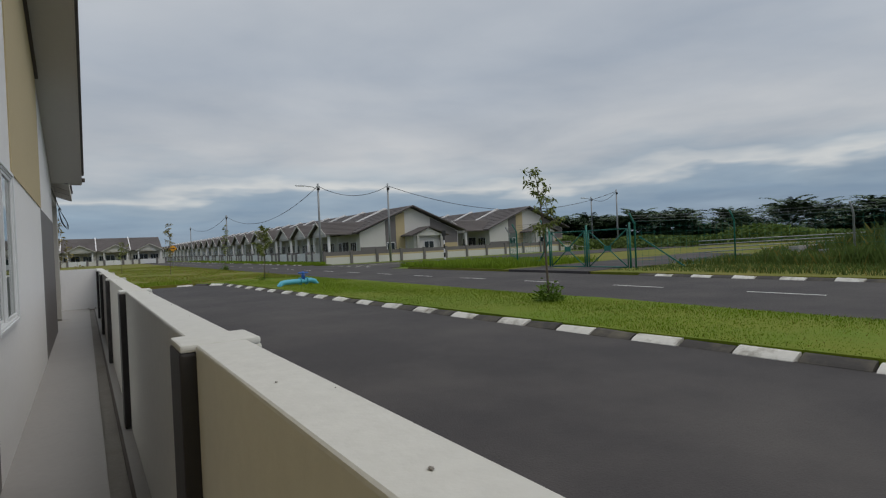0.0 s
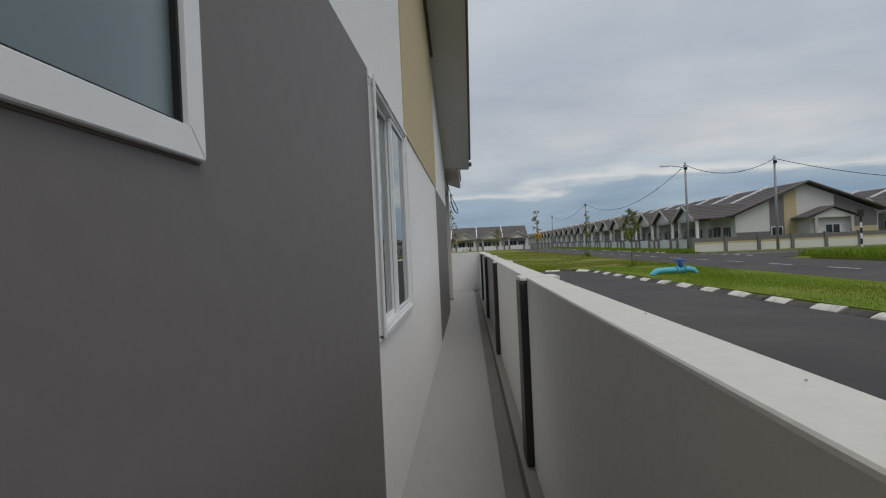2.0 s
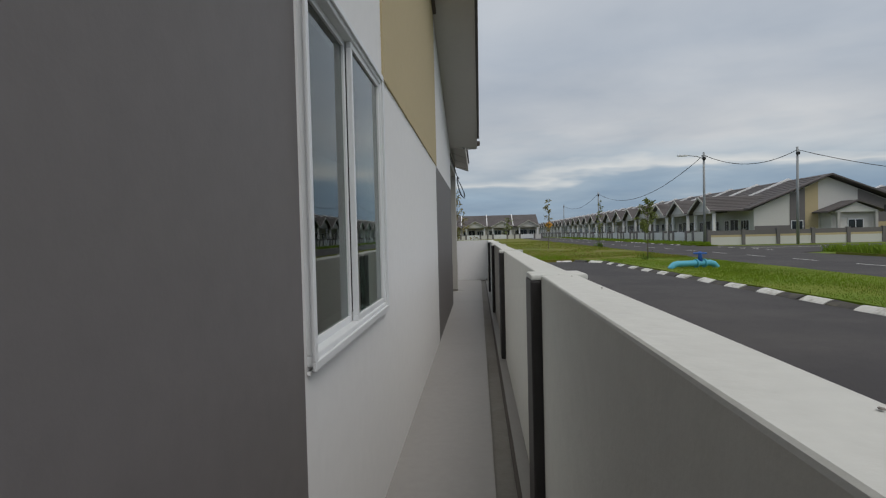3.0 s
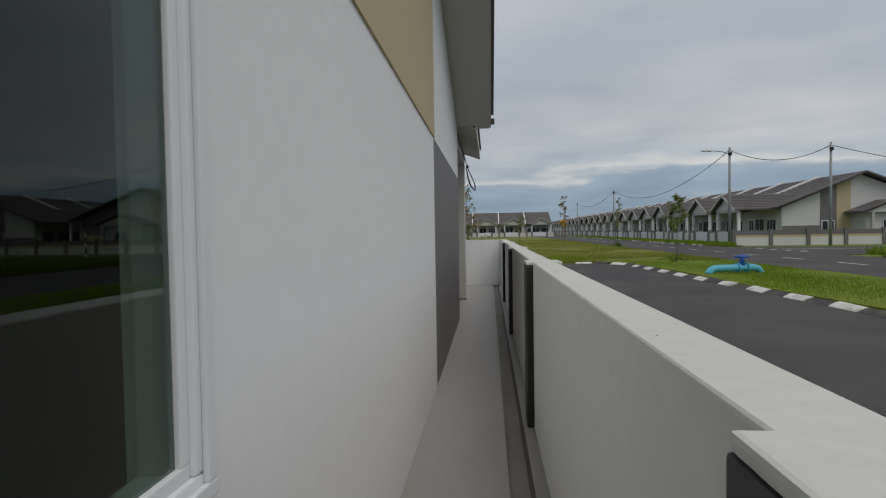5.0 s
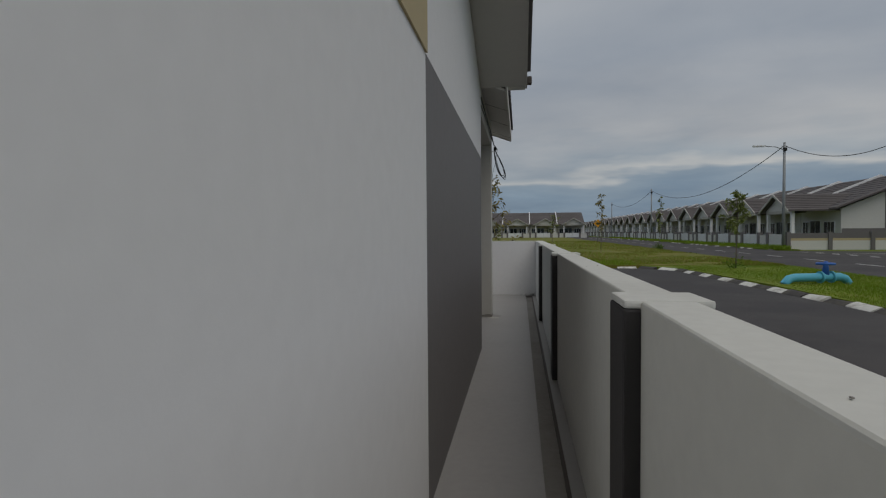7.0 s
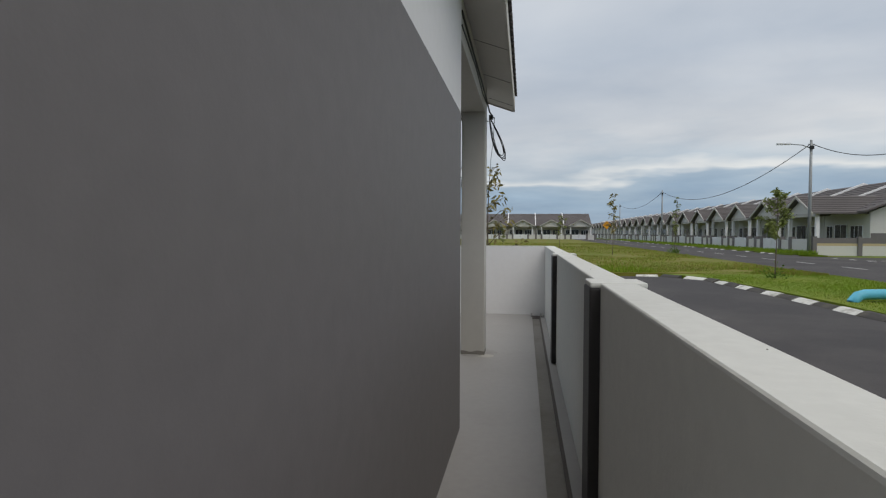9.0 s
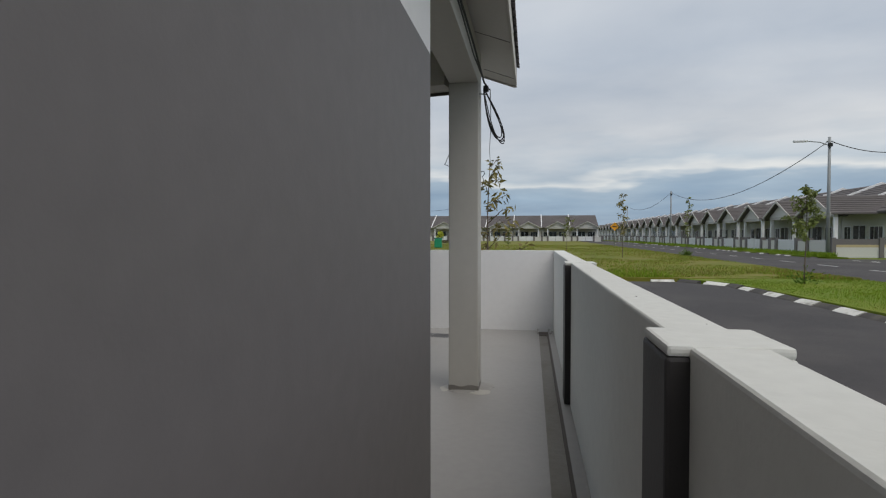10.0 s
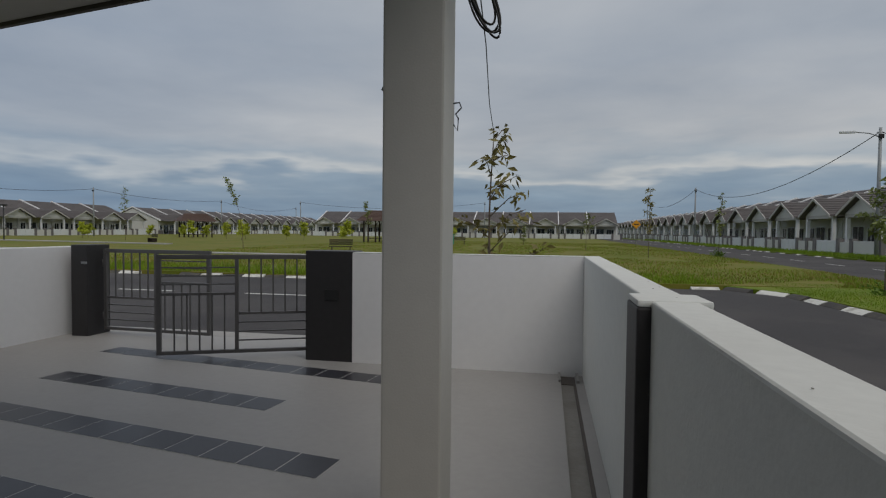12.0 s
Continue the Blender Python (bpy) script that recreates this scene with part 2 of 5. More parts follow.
def tube(bm, pts, r, seg=8, r1=None):
    """A round bar through pts, tapering from r to r1."""
    pts = [Vector(p) for p in pts]
    r1 = r if r1 is None else r1
    rings = []
    for i, p in enumerate(pts):
        d = (pts[min(i + 1, len(pts) - 1)] - pts[max(i - 1, 0)]).normalized()
        u = d.cross(Vector((0, 0, 1)) if abs(d.z) < 0.95 else Vector((1, 0, 0))).normalized()
        w = d.cross(u)
        rr = r + (r1 - r) * i / max(1, len(pts) - 1)
        rings.append([bm.verts.new(p + rr * (math.cos(a) * u + math.sin(a) * w)) for a in (2 * math.pi * k / seg for k in range(seg))])
    for a, b in zip(rings, rings[1:]):
        for k in range(seg):
            f = bm.faces.new((a[k], a[(k + 1) % seg], b[(k + 1) % seg], b[k]))
            f.smooth = seg > 5
    bm.faces.new(rings[0][::-1])
    bm.faces.new(rings[-1])


def bar(bm, a, b, w, h):
    """A square bar from a to b."""
    a, b = Vector(a), Vector(b)
    d = b - a
    bmesh.ops.create_cube(bm, size=1, matrix=Matrix.Translation((a + b) / 2) @ d.to_track_quat("X", "Z").to_matrix().to_4x4() @ Matrix.Diagonal((d.length, w, h, 1)))


def part(name, bm, material, parent=None, label=""):
    me = bpy.data.meshes.new(name)
    bm.to_mesh(me)
    bm.free()
    me.materials.append(material)
    ob = new(name, me)
    ob.parent = parent
    if label:
        ob["label"] = label
    return ob


def boxes(name, material, parent, *bs, bevel=0.0, label=""):
    bm = bmesh.new()
    for b in bs:
        box(bm, *b, bevel=bevel)
    return part(name, bm, material, parent, label)


def thing(name, label, category, group="", kind="", at=(0, 0, 0)):
    e = new(name)
    e.empty_display_size = 0.1
    e.location = at
    return tagged(e, label, category, group, kind)


def setting(ob, label, category):
    return tagged(ob, label, category, kind="structure")


def strip(name, material, pts, z, thick, label, category):
    """A flat slab over the polygon pts with its top at z."""
    bm = bmesh.new()
    prism(bm, pts, "z", z - thick, z)
    return setting(part(name, bm, material, None), label, category)

# ---- the house beside the walk ----
WX = -0.335          # outer face of the side wall
WB = WX - 0.13
H = 1.25             # fence height
RIDGE_Y, SLOPE = 3.2, 0.30
EAVE_Y, EAVE_Z = 11.60, 3.255


def roof_z(y):
    return EAVE_Z + (EAVE_Y - y) * SLOPE if y > RIDGE_Y else EAVE_Z + (EAVE_Y - RIDGE_Y) * SLOPE - (RIDGE_Y - y) * SLOPE


W0 = (-0.83, -0.05, 1.645, 2.255)
W1 = (1.76, 3.17, 1.045, 2.345)
house_wall = setting(thing("wall_side", "painted plaster side wall of a terraced house in grey, white and tan", "wall"), "", "")


def wall_patch(material, y0, y1, z0, z1, label, x=WX):
    """One painted field of the side wall; z1 None runs up to the roof."""
    bm = bmesh.new()
    top = [(y1, roof_z(y1) - 0.02), (y0, roof_z(y0) - 0.02)] if z1 is None else [(y1, z1), (y0, z1)]
    if z1 is None and y0 < RIDGE_Y < y1:
        top.insert(1, (RIDGE_Y, roof_z(RIDGE_Y) - 0.02))
    prism(bm, [(y0, z0), (y1, z0)] + top, "x", WB, x)
    return part("plaster_field", bm, material, house_wall, label)


GT = 2.385
Y0, YG, YW, YH = -0.95, 1.735, 7.5, 11.59
# grey field with the small high window
wall_patch(GREY, Y0, YG, 0, W0[2], "grey painted plaster")
wall_patch(GREY, Y0, W0[0], W0[2], W0[3], "grey painted plaster")
wall_patch(GREY, W0[1], YG, W0[2], W0[3], "grey painted plaster")
wall_patch(GREY, Y0, YG, W0[3], GT, "grey painted plaster")
# white field with the sliding window
wall_patch(WHITE, YG, YW, 0, W1[2], "white painted plaster")
wall_patch(WHITE, YG, W1[0], W1[2], W1[3], "white painted plaster")
wall_patch(WHITE, W1[1], YW, W1[2], W1[3], "white painted plaster")
wall_patch(WHITE, YG, YW, W1[3], GT, "white painted plaster")
wall_patch(GREY, YW, YH, 0, GT, "grey painted plaster")
wall_patch(WHITE, Y0, 3.32, GT, None, "white painted plaster")
wall_patch(TAN, 3.32, YW, GT, None, "tan painted plaster", WX + 0.012)
wall_patch(WHITE, YW, YH, GT, None, "white painted plaster")
wall_patch(TAN, -9.0, Y0, 0, None, "tan painted plaster")
boxes("paint_edge", WHITE, house_wall, (WX, WX + 0.003, Y0 - 0.008, Y0 + 0.004, 0.0, GT), label="uneven pale strip between two paints")
# dark bar stands in for the shadow line between tan wall and soffit
bm = bmesh.new()
bar(bm, (WX + 0.03, 3.32, roof_z(3.32) - 0.06), (WX + 0.03, YW, roof_z(YW) - 0.06), 0.05, 0.05)
part("shadow_strip", bm, TRIMB, house_wall, "dark strip drawn for the shadow line under the soffit")
# the rest of the shell, out of view
setting(boxes("wall_front", GREY, None, (-6.4, WB - 0.002, YH - 0.13, YH - 0.002, 0, 3.25)), "grey plaster front wall behind the car porch", "wall")
setting(boxes("wall_back", WHITE, None, (-6.4, WB - 0.002, -9, -8.87, 0, 3.0)), "white plaster back wall", "wall")
setting(boxes("wall_party", WHITE, None, (-6.53, -6.4, -9, YH, 0, 4)), "white party wall of the terrace", "wall")
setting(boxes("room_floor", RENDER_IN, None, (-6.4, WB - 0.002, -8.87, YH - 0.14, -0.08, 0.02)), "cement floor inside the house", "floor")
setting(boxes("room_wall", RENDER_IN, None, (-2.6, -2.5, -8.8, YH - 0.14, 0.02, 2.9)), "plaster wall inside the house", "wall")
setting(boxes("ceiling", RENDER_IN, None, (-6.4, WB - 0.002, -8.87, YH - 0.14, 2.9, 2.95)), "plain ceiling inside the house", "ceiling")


def casement(name, label, y0, y1, z0, z1, material):
    """A single fixed light: flat mitred frame, dark gasket, pane, and a small plaster hood over the head."""
    w = setting(thing(name, label, "window"), "", "")
    xo, f = WX + 0.016, 0.052
    ring = [(y0, z0), (y1, z0), (y1, z1), (y0, z1)]
    inner = [(y0 + f, z0 + f), (y1 - f, z0 + f), (y1 - f, z1 - f), (y0 + f, z1 - f)]
    for i in range(4):
        j = (i + 1) % 4
        bm = bmesh.new()
        prism(bm, [ring[i], ring[j], inner[j], inner[i]], "x", WX - 0.09, xo)
        bmesh.ops.bevel(bm, geom=bm.edges[:], offset=0.0025, segments=1, affect="EDGES")
        part("frame_member", bm, ALU, w, "white powder-coated frame")
    g = 0.007
    boxes("gasket", CABLE, w, (WX - 0.02, WX + 0.004, y0 + f, y0 + f + g, z0 + f, z1 - f), (WX - 0.02, WX + 0.004, y1 - f - g, y1 - f, z0 + f, z1 - f),
          (WX - 0.02, WX + 0.004, y0 + f + g, y1 - f - g, z0 + f, z0 + f + g), (WX - 0.02, WX + 0.004, y0 + f + g, y1 - f - g, z1 - f - g, z1 - f), label="dark rubber gasket")
    p = boxes("pane", material, w, (WX - 0.014, WX - 0.008, y0 + f + g, y1 - f - g, z0 + f + g, z1 - f - g))
    p.visible_shadow = False
    boxes("sealant", TRIMB, w, (WX, WX + 0.003, y0 - 0.004, y1 + 0.004, z0 - 0.005, z0), (WX, WX + 0.003, y0 - 0.004, y0, z0, z1), label="dark line of sealant")
    boxes("hood", WHITE, w, (WX, WX + 0.042, y0 - 0.03, y1 + 0.03, z1 + 0.008, z1 + 0.052), bevel=0.004, label="narrow white plaster hood")
    bm = bmesh.new()
    for k in range(3):
        bmesh.ops.create_icosphere(bm, subdivisions=2, radius=0.005 + 0.0015 * k, matrix=Matrix.Translation((WX, y0 + 0.2 + 0.02 * k, z0 - 0.012)) @ Matrix.Diagonal((0.4, 1.5, 0.7, 1)))
    part("putty_dab", bm, WHITE, w, "dab of white putty")
    return w


def window(name, label, y0, y1, z0, z1, panes, material, category="window"):
    """A framed window in the side wall: outer frame, sashes and panes, with a thin sill line below."""
    w = setting(thing(name, label, category), "", "")
    xo, f = WX + 0.022, 0.036
    bm = bmesh.new()
    for b in ((y0, y1, z0, z0 + f), (y0, y1, z1 - f, z1), (y0, y0 + f, z0 + f, z1 - f), (y1 - f, y1, z0 + f, z1 - f)):
        box(bm, WX - 0.09, xo, *b, bevel=0.008)
    fr = part("window_frame", bm, ALU, w, "white powder-coated frame")
    boxes("rebate", ALU, fr, (xo, xo + 0.012, y0 - 0.015, y1 + 0.015, z0 - 0.012, z0 + 0.018), (xo, xo + 0.012, y0 - 0.015, y1 + 0.015, z1 - 0.018, z1 + 0.012),
          (xo, xo + 0.012, y0 - 0.015, y0 + 0.016, z0 + 0.018, z1 - 0.018), (xo, xo + 0.012, y1 - 0.016, y1 + 0.015, z0 + 0.018, z1 - 0.018), bevel=0.004)
    n = panes
    step = (y1 - y0 - 2 * f) / n
    for i in range(n):
        a, b = y0 + f + i * step, y0 + f + (i + 1) * step
        s, x1 = 0.026, WX + 0.012 - 0.028 * ((i + 1) % 2)
        bm = bmesh.new()
        for q in ((a, b, z0 + f, z0 + f + s), (a, b, z1 - f - s, z1 - f), (a, a + s, z0 + f + s, z1 - f - s), (b - s, b, z0 + f + s, z1 - f - s)):
            box(bm, x1 - 0.025, x1, *q, bevel=0.004)
        sash = part("sash", bm, ALU, w)
        g = boxes("pane", material, sash, (x1 - 0.017, x1 - 0.011, a + s, b - s, z0 + f + s, z1 - f - s))
        g.visible_shadow = False
    boxes("window_sill", WHITE, w, (WX, WX + 0.012, y0 - 0.005, y1 + 0.005, z0 - 0.026, z0 - 0.014), bevel=0.003)
    return w


casement("window_1", "small high white-framed window with frosted glass", *W0, FROST)
window("window_2", "white aluminium sliding window with dark tinted panes", *W1, 2, PANE)
band = 0.075
boxes("architrave", WHITE, house_wall, (WX, WX + 0.008, W1[1] + 0.002, W1[1] + band, W1[2] - 0.03, W1[3] + 0.04), (WX, WX + 0.008, W1[0] - 0.02, W1[1] + 0.002, W1[3] + 0.002, W1[3] + 0.04), bevel=0.003, label="thin raised plaster band round the window")

# main roof: tiled slopes with a boarded soffit and a thin dark tile edge along the gable
RX = 0.235
roof = setting(thing("roof", "low-pitched grey concrete tile roof with pale boarded soffit", "roof"), "", "")
for y0, y1 in ((RIDGE_Y, EAVE_Y), (RIDGE_Y - 9, RIDGE_Y)):
    bm = bmesh.new()
    za, zb = roof_z(y0), roof_z(y1)
    prism(bm, [(y0, za), (y1, zb), (y1, zb + 0.03), (y0, za + 0.03)], "x", -6.5, RX - 0.02)
    part("soffit", bm, SOFFIT, roof, "pale soffit boarding")
    bm = bmesh.new()
    prism(bm, [(y0, za - 0.03), (y1, zb - 0.03), (y1, zb + 0.17), (y0, za + 0.17)], "x", RX - 0.019, RX)
    part("barge_board", bm, SOFFIT, roof, "pale barge board")
    bm = bmesh.new()
    n = 26
    for i in range(n):
        a, b = y0 + (y1 - y0) * i / n, y0 + (y1 - y0) * (i + 1) / n
        up = 0.015 if y1 > RIDGE_Y else 0.0
        prism(bm, [(a, roof_z(a) + 0.175), (b, roof_z(b) + 0.175), (b, roof_z(b) + 0.215 + up), (a, roof_z(a) + 0.19)], "x", -6.5, RX + 0.045)
    part("tile_course", bm, ROOF, roof, "grey concrete roof tiles")
boxes("fascia", SOFFIT, roof, (0.0, RX - 0.021, EAVE_Y + 0.002, EAVE_Y + 0.02, EAVE_Z - 0.04, EAVE_Z + 0.17))
boxes("gutter_end", TRIMB, roof, (0.05, RX + 0.06, EAVE_Y + 0.022, EAVE_Y + 0.13, EAVE_Z + 0.04, EAVE_Z + 0.13), bevel=0.015)

# car porch: beams, ceiling and its own gable roof running out to the street
PX, PY, PZ = -0.03, 15.30, 3.20
porch_roof = setting(thing("porch_roof", "tiled gable roof over the car porch with pale boarded soffit", "roof"), "", "")
half, pitch = 3.2, 0.36
for s in (1, -1):
    def px(x):
        return PX - half + s * (x - (PX - half))
    bm = bmesh.new()
    prism(bm, [(px(PX), PZ), (PX - half, PZ + half * pitch), (PX - half, PZ + half * pitch + 0.03), (px(PX), PZ + 0.03)], "y", YH, PY)
    part("soffit", bm, SOFFIT, porch_roof, "pale soffit boarding")
    if s == 1:
        bm = bmesh.new()
        for j in (12.7, 13.85, 15.0):
            prism(bm, [(px(PX) - 0.002, PZ - 0.003), (PX - 0.33, PZ + 0.33 * pitch - 0.003), (PX - 0.33, PZ + 0.33 * pitch + 0.004), (px(PX) - 0.002, PZ + 0.004)], "y", j, j + 0.008)
        part("board_joint", bm, TRIMB, porch_roof, "dark joint between the boards")
    bm = bmesh.new()
    prism(bm, [(px(PX + 0.002), PZ - 0.02), (px(PX + 0.02), PZ - 0.02), (px(PX + 0.02), PZ + 0.17), (px(PX + 0.002), PZ + 0.17)], "y", YH, PY)
    part("fascia", bm, SOFFIT, porch_roof, "pale fascia board")
    bm = bmesh.new()
    for i in range(20):
        a, b = YH + (PY + 0.04 - YH) * i / 20, YH + (PY + 0.04 - YH) * (i + 1) / 20
        m = (a + b) / 2
        up = 0.03
        vs = [(px(PX + 0.05), PZ + 0.18), (PX - half, PZ + (half + 0.08) * pitch + 0.17), (PX - half, PZ + (half + 0.08) * pitch + 0.20), (px(PX + 0.05), PZ + 0.21)]
        prism(bm, vs, "y", a, m)
        prism(bm, [(x, z + up) for x, z in vs], "y", m, b)
    part("tile_course", bm, ROOF, porch_roof, "grey profiled roof tiles")
bm = bmesh.new()
prism(bm, [(PX, PZ - 0.02), (PX - half, PZ + half * pitch - 0.02), (PX - 2 * half, PZ - 0.02), (PX - 2 * half, PZ + 0.17), (PX - half, PZ + half * pitch + 0.17), (PX, PZ + 0.17)], "y", PY + 0.002, PY + 0.022)
part("barge_board", bm, SOFFIT, porch_roof, "pale barge board")

CX0, CX1, CY0, CY1 = -0.622, -0.336, 14.12, 14.40
porch_beam = setting(thing("porch_beam", "pale painted concrete beams of the car porch", "beam"), "", "")
boxes("side_beam", COLUMN, porch_beam, (CX0 + 0.003, CX1 - 0.003, YH, CY1 + 0.01, 2.94, 3.29), bevel=0.008)
bm = bmesh.new()
bar(bm, (CX0 - 0.02, CY0 + 0.14, 3.11), (-6.5, CY0 + 1.2, 3.09), 0.27, 0.36)
part("front_beam", bm, COLUMN, porch_beam)
bm = bmesh.new()
bar(bm, (CX0 - 0.02, CY0 + 0.30, 2.95), (-6.5, CY0 + 1.36, 2.93), 0.03, 0.09)
part("drip_edge", bm, TRIMB, porch_beam)
setting(boxes("porch_ceiling", SOFFIT, None, (-6.4, CX0, YH, CY0 + 0.6, 3.26, 3.285)), "plain pale ceiling of the car porch", "ceiling")
col = tagged(thing("porch_column", "square pale grey plastered concrete column with a scuffed foot", "column"), kind="structure")
boxes("shaft", COLUMN, col, (CX0, CX1, CY0, CY1, 0.0, 2.94), bevel=0.012)
rf = random.Random(8)
for x, y, a, b, c in ((CX1 + 0.02, CY0 + 0.18, 0.12, 0.17, 0.010), (CX1 + 0.02, CY0 - 0.02, 0.10, 0.09, 0.008), (CX0 + 0.13, CY0 - 0.02, 0.15, 0.06, 0.009), (CX0 - 0.02, CY0 + 0.08, 0.07, 0.12, 0.008)):
    bm = bmesh.new()
    bmesh.ops.create_icosphere(bm, subdivisions=3, radius=1, matrix=Matrix.LocRotScale((x, y, 0.0), None, (a, b, c)))
    for v in bm.verts:
        k = 1 + 0.35 * noise.noise(v.co * 14)
        v.co = Vector((x + (v.co.x - x) * k, y + (v.co.y - y) * k, v.co.z * k))
        v.co.z = max(v.co.z, -0.01)
    part("mortar_splash", bm, CONC if rf.random() < 0.6 else COLUMN, col, "smear of mortar at the foot")
bm = bmesh.new()
ring = []
for i in range(49):
    u = i / 48 * 4
    e, f = int(min(u, 3.999)), u - int(min(u, 3.999))
    c4 = [(CX0 - 0.0015, CY0 - 0.0015), (CX1 + 0.0015, CY0 - 0.0015), (CX1 + 0.0015, CY1 + 0.0015), (CX0 - 0.0015, CY1 + 0.0015), (CX0 - 0.0015, CY0 - 0.0015)]
    p = Vector(c4[e]).lerp(Vector(c4[e + 1]), f)
    ring.append((bm.verts.new((p.x, p.y, 0.0)), bm.verts.new((p.x, p.y, 0.05 + 0.03 * noise.noise(Vector((p.x * 12, p.y * 12, 1)))))))
for p, q in zip(ring, ring[1:]):
    bm.faces.new((p[0], q[0], q[1], p[1]))
part("foot_stain", bm, DRAINM, col, "damp cement stain round the foot")

# ---- fence walls ----
FX0, FX1 = 0.505, 0.675
fence = setting(thing("wall_fence", "waist-high white plastered boundary wall with a smooth flat top", "wall"), "", "")
RUN = 120
prof = [(FX0, -0.12), (FX0, H - 0.011), (FX0 + 0.002, H - 0.004), (FX0 + 0.007, H), ((FX0 + FX1) / 2, H + 0.0005), (FX1 - 0.007, H), (FX1 - 0.002, H - 0.004), (FX1, H - 0.011), (FX1, -0.12)]


def run_strip(k0, k1):
    """Part of the wall's outline, points k0 to k1, drawn along its length with slightly uneven arrises."""
    bm = bmesh.new()
    rows = []
    for i in range(RUN + 1):
        y = -9 + 26.75 * i / RUN
        rows.append([bm.verts.new((prof[k][0] + (0.0015 * noise.noise(Vector((k * 0.2, y * 1.7, 3))) if 0 < k < 8 and k != 4 else 0), y, prof[k][1])) for k in range(k0, k1 + 1)])
    for p, q in zip(rows, rows[1:]):
        for k in range(k1 - k0):
            bm.faces.new((p[k], p[k + 1], q[k + 1], q[k]))
    return bm, rows


bm, rows = run_strip(0, 1)
other, rows2 = run_strip(7, 8)
for p, q in zip(rows2, rows2[1:]):
    bm.faces.new([bm.verts.new(v.co) for v in (p[0], p[1], q[1], q[0])])
other.free()
bmesh.ops.remove_doubles(bm, verts=bm.verts[:], dist=0.0001)
for y in (-9, 17.75):
    bm.faces.new([bm.verts.new((x, y, z)) for x, z in ((FX0, -0.12), (FX1, -0.12), (FX1, H - 0.012), (FX0, H - 0.012))])
part("wall_run", bm, FENCEW, fence)
# upper faces of the same wall, their brightness lowered through the colour
bm, rows = run_strip(1, 7)
part("coping", bm, CAPM, fence, "white painted top of the wall, faintly stained and dimmed against the sky light")
rnd = random.Random(5)
for i in range(22):
    y, x, r = rnd.uniform(-3, 15), rnd.uniform(FX0 + 0.02, FX1 - 0.02), rnd.uniform(0.002, 0.0045)
    bm = bmesh.new()
    bmesh.ops.create_icosphere(bm, subdivisions=1, radius=r, matrix=Matrix.Translation((x, y, H + 0.003)) @ Matrix.Diagonal((1, 1.6, 0.5, 1)))
    part("mortar_crumb", bm, DRAINM, fence)
PIERS = (-4.85, -1.10, 2.67, 6.42, 10.17, 13.83)
for y in PIERS:
    p = part("pier", bmesh.new(), DARK, fence, "dark charcoal painted pier")
    bm = bmesh.new()
    box(bm, PXL, FX0 + 0.02, y, y + 0.255, 0.0, H - 0.022, bevel=0.010)
    bm.to_mesh(p.data)
    bm.free()
    boxes("pier_cap", CAPM, p, (PXL + 0.003, FX1 + 0.048, y + 0.003, y + 0.252, H - 0.022, H + 0.004), bevel=0.009, label="white painted pier cap")
    boxes("pier_back", FENCEW, p, (FX1, FX1 + 0.05, y, y + 0.255, -0.12, H - 0.022), bevel=0.008, label="white painted outer half of the pier")
end = setting(thing("wall_end", "white plastered boundary wall beside the gate", "wall"), "", "")
boxes("wall_run", WHITE, end, (-2.03, FX0 - 0.002, 17.6, 17.75, -0.1, H - 0.012))
boxes("coping", CAPM, end, (-2.03, FX0 - 0.002, 17.604, 17.746, H - 0.011, H + 0.001), bevel=0.004)
left = setting(thing("wall_party_low", "white plastered low wall towards the neighbour", "wall"), "", "")
boxes("wall_run", WHITE, left, (-6.62, -6.47, YH, 18.5, -0.1, H - 0.02), bevel=0.01)

# ---- yard floor, drain, tiles ----
floor = setting(boxes("floor", SCREED, None, (WX, 0.28, -9, 17.6, -0.12, 0.0), (-6.47, WX, YH, 17.6, -0.12, -0.012), (-6.47, -2.03, 17.6, 18.6, -0.12, -0.012)), "pale cement yard floor", "floor")
drain = setting(thing("drain", "narrow cement apron drain along the boundary wall", "drain"), "", "")
boxes("channel", DRAINM, drain, (0.281, 0.405, -9, 17.3, -0.13, -0.028), label="grey cement channel bed")
boxes("edge_strip", SCREED, drain, (0.425, FX0, -9, 17.6, -0.12, -0.004), bevel=0.004)
boxes("joint", TRIMB, drain, (0.402, 0.427, -9, 17.3, -0.06, -0.010))
boxes("sump", TRIMB, drain, (0.282, 0.43, 17.3, 17.6, -0.12, -0.02), label="dark sump at the end of the drain")
boxes("sump_kerb", SCREED, drain, (0.255, 0.279, 17.28, 17.6, 0.001, 0.03), (0.43, 0.46, 17.28, 17.6, 0.001, 0.03), bevel=0.006)
TS, SKEW = 0.30, 9.0   # the tile rows follow the street, a little askew to the house


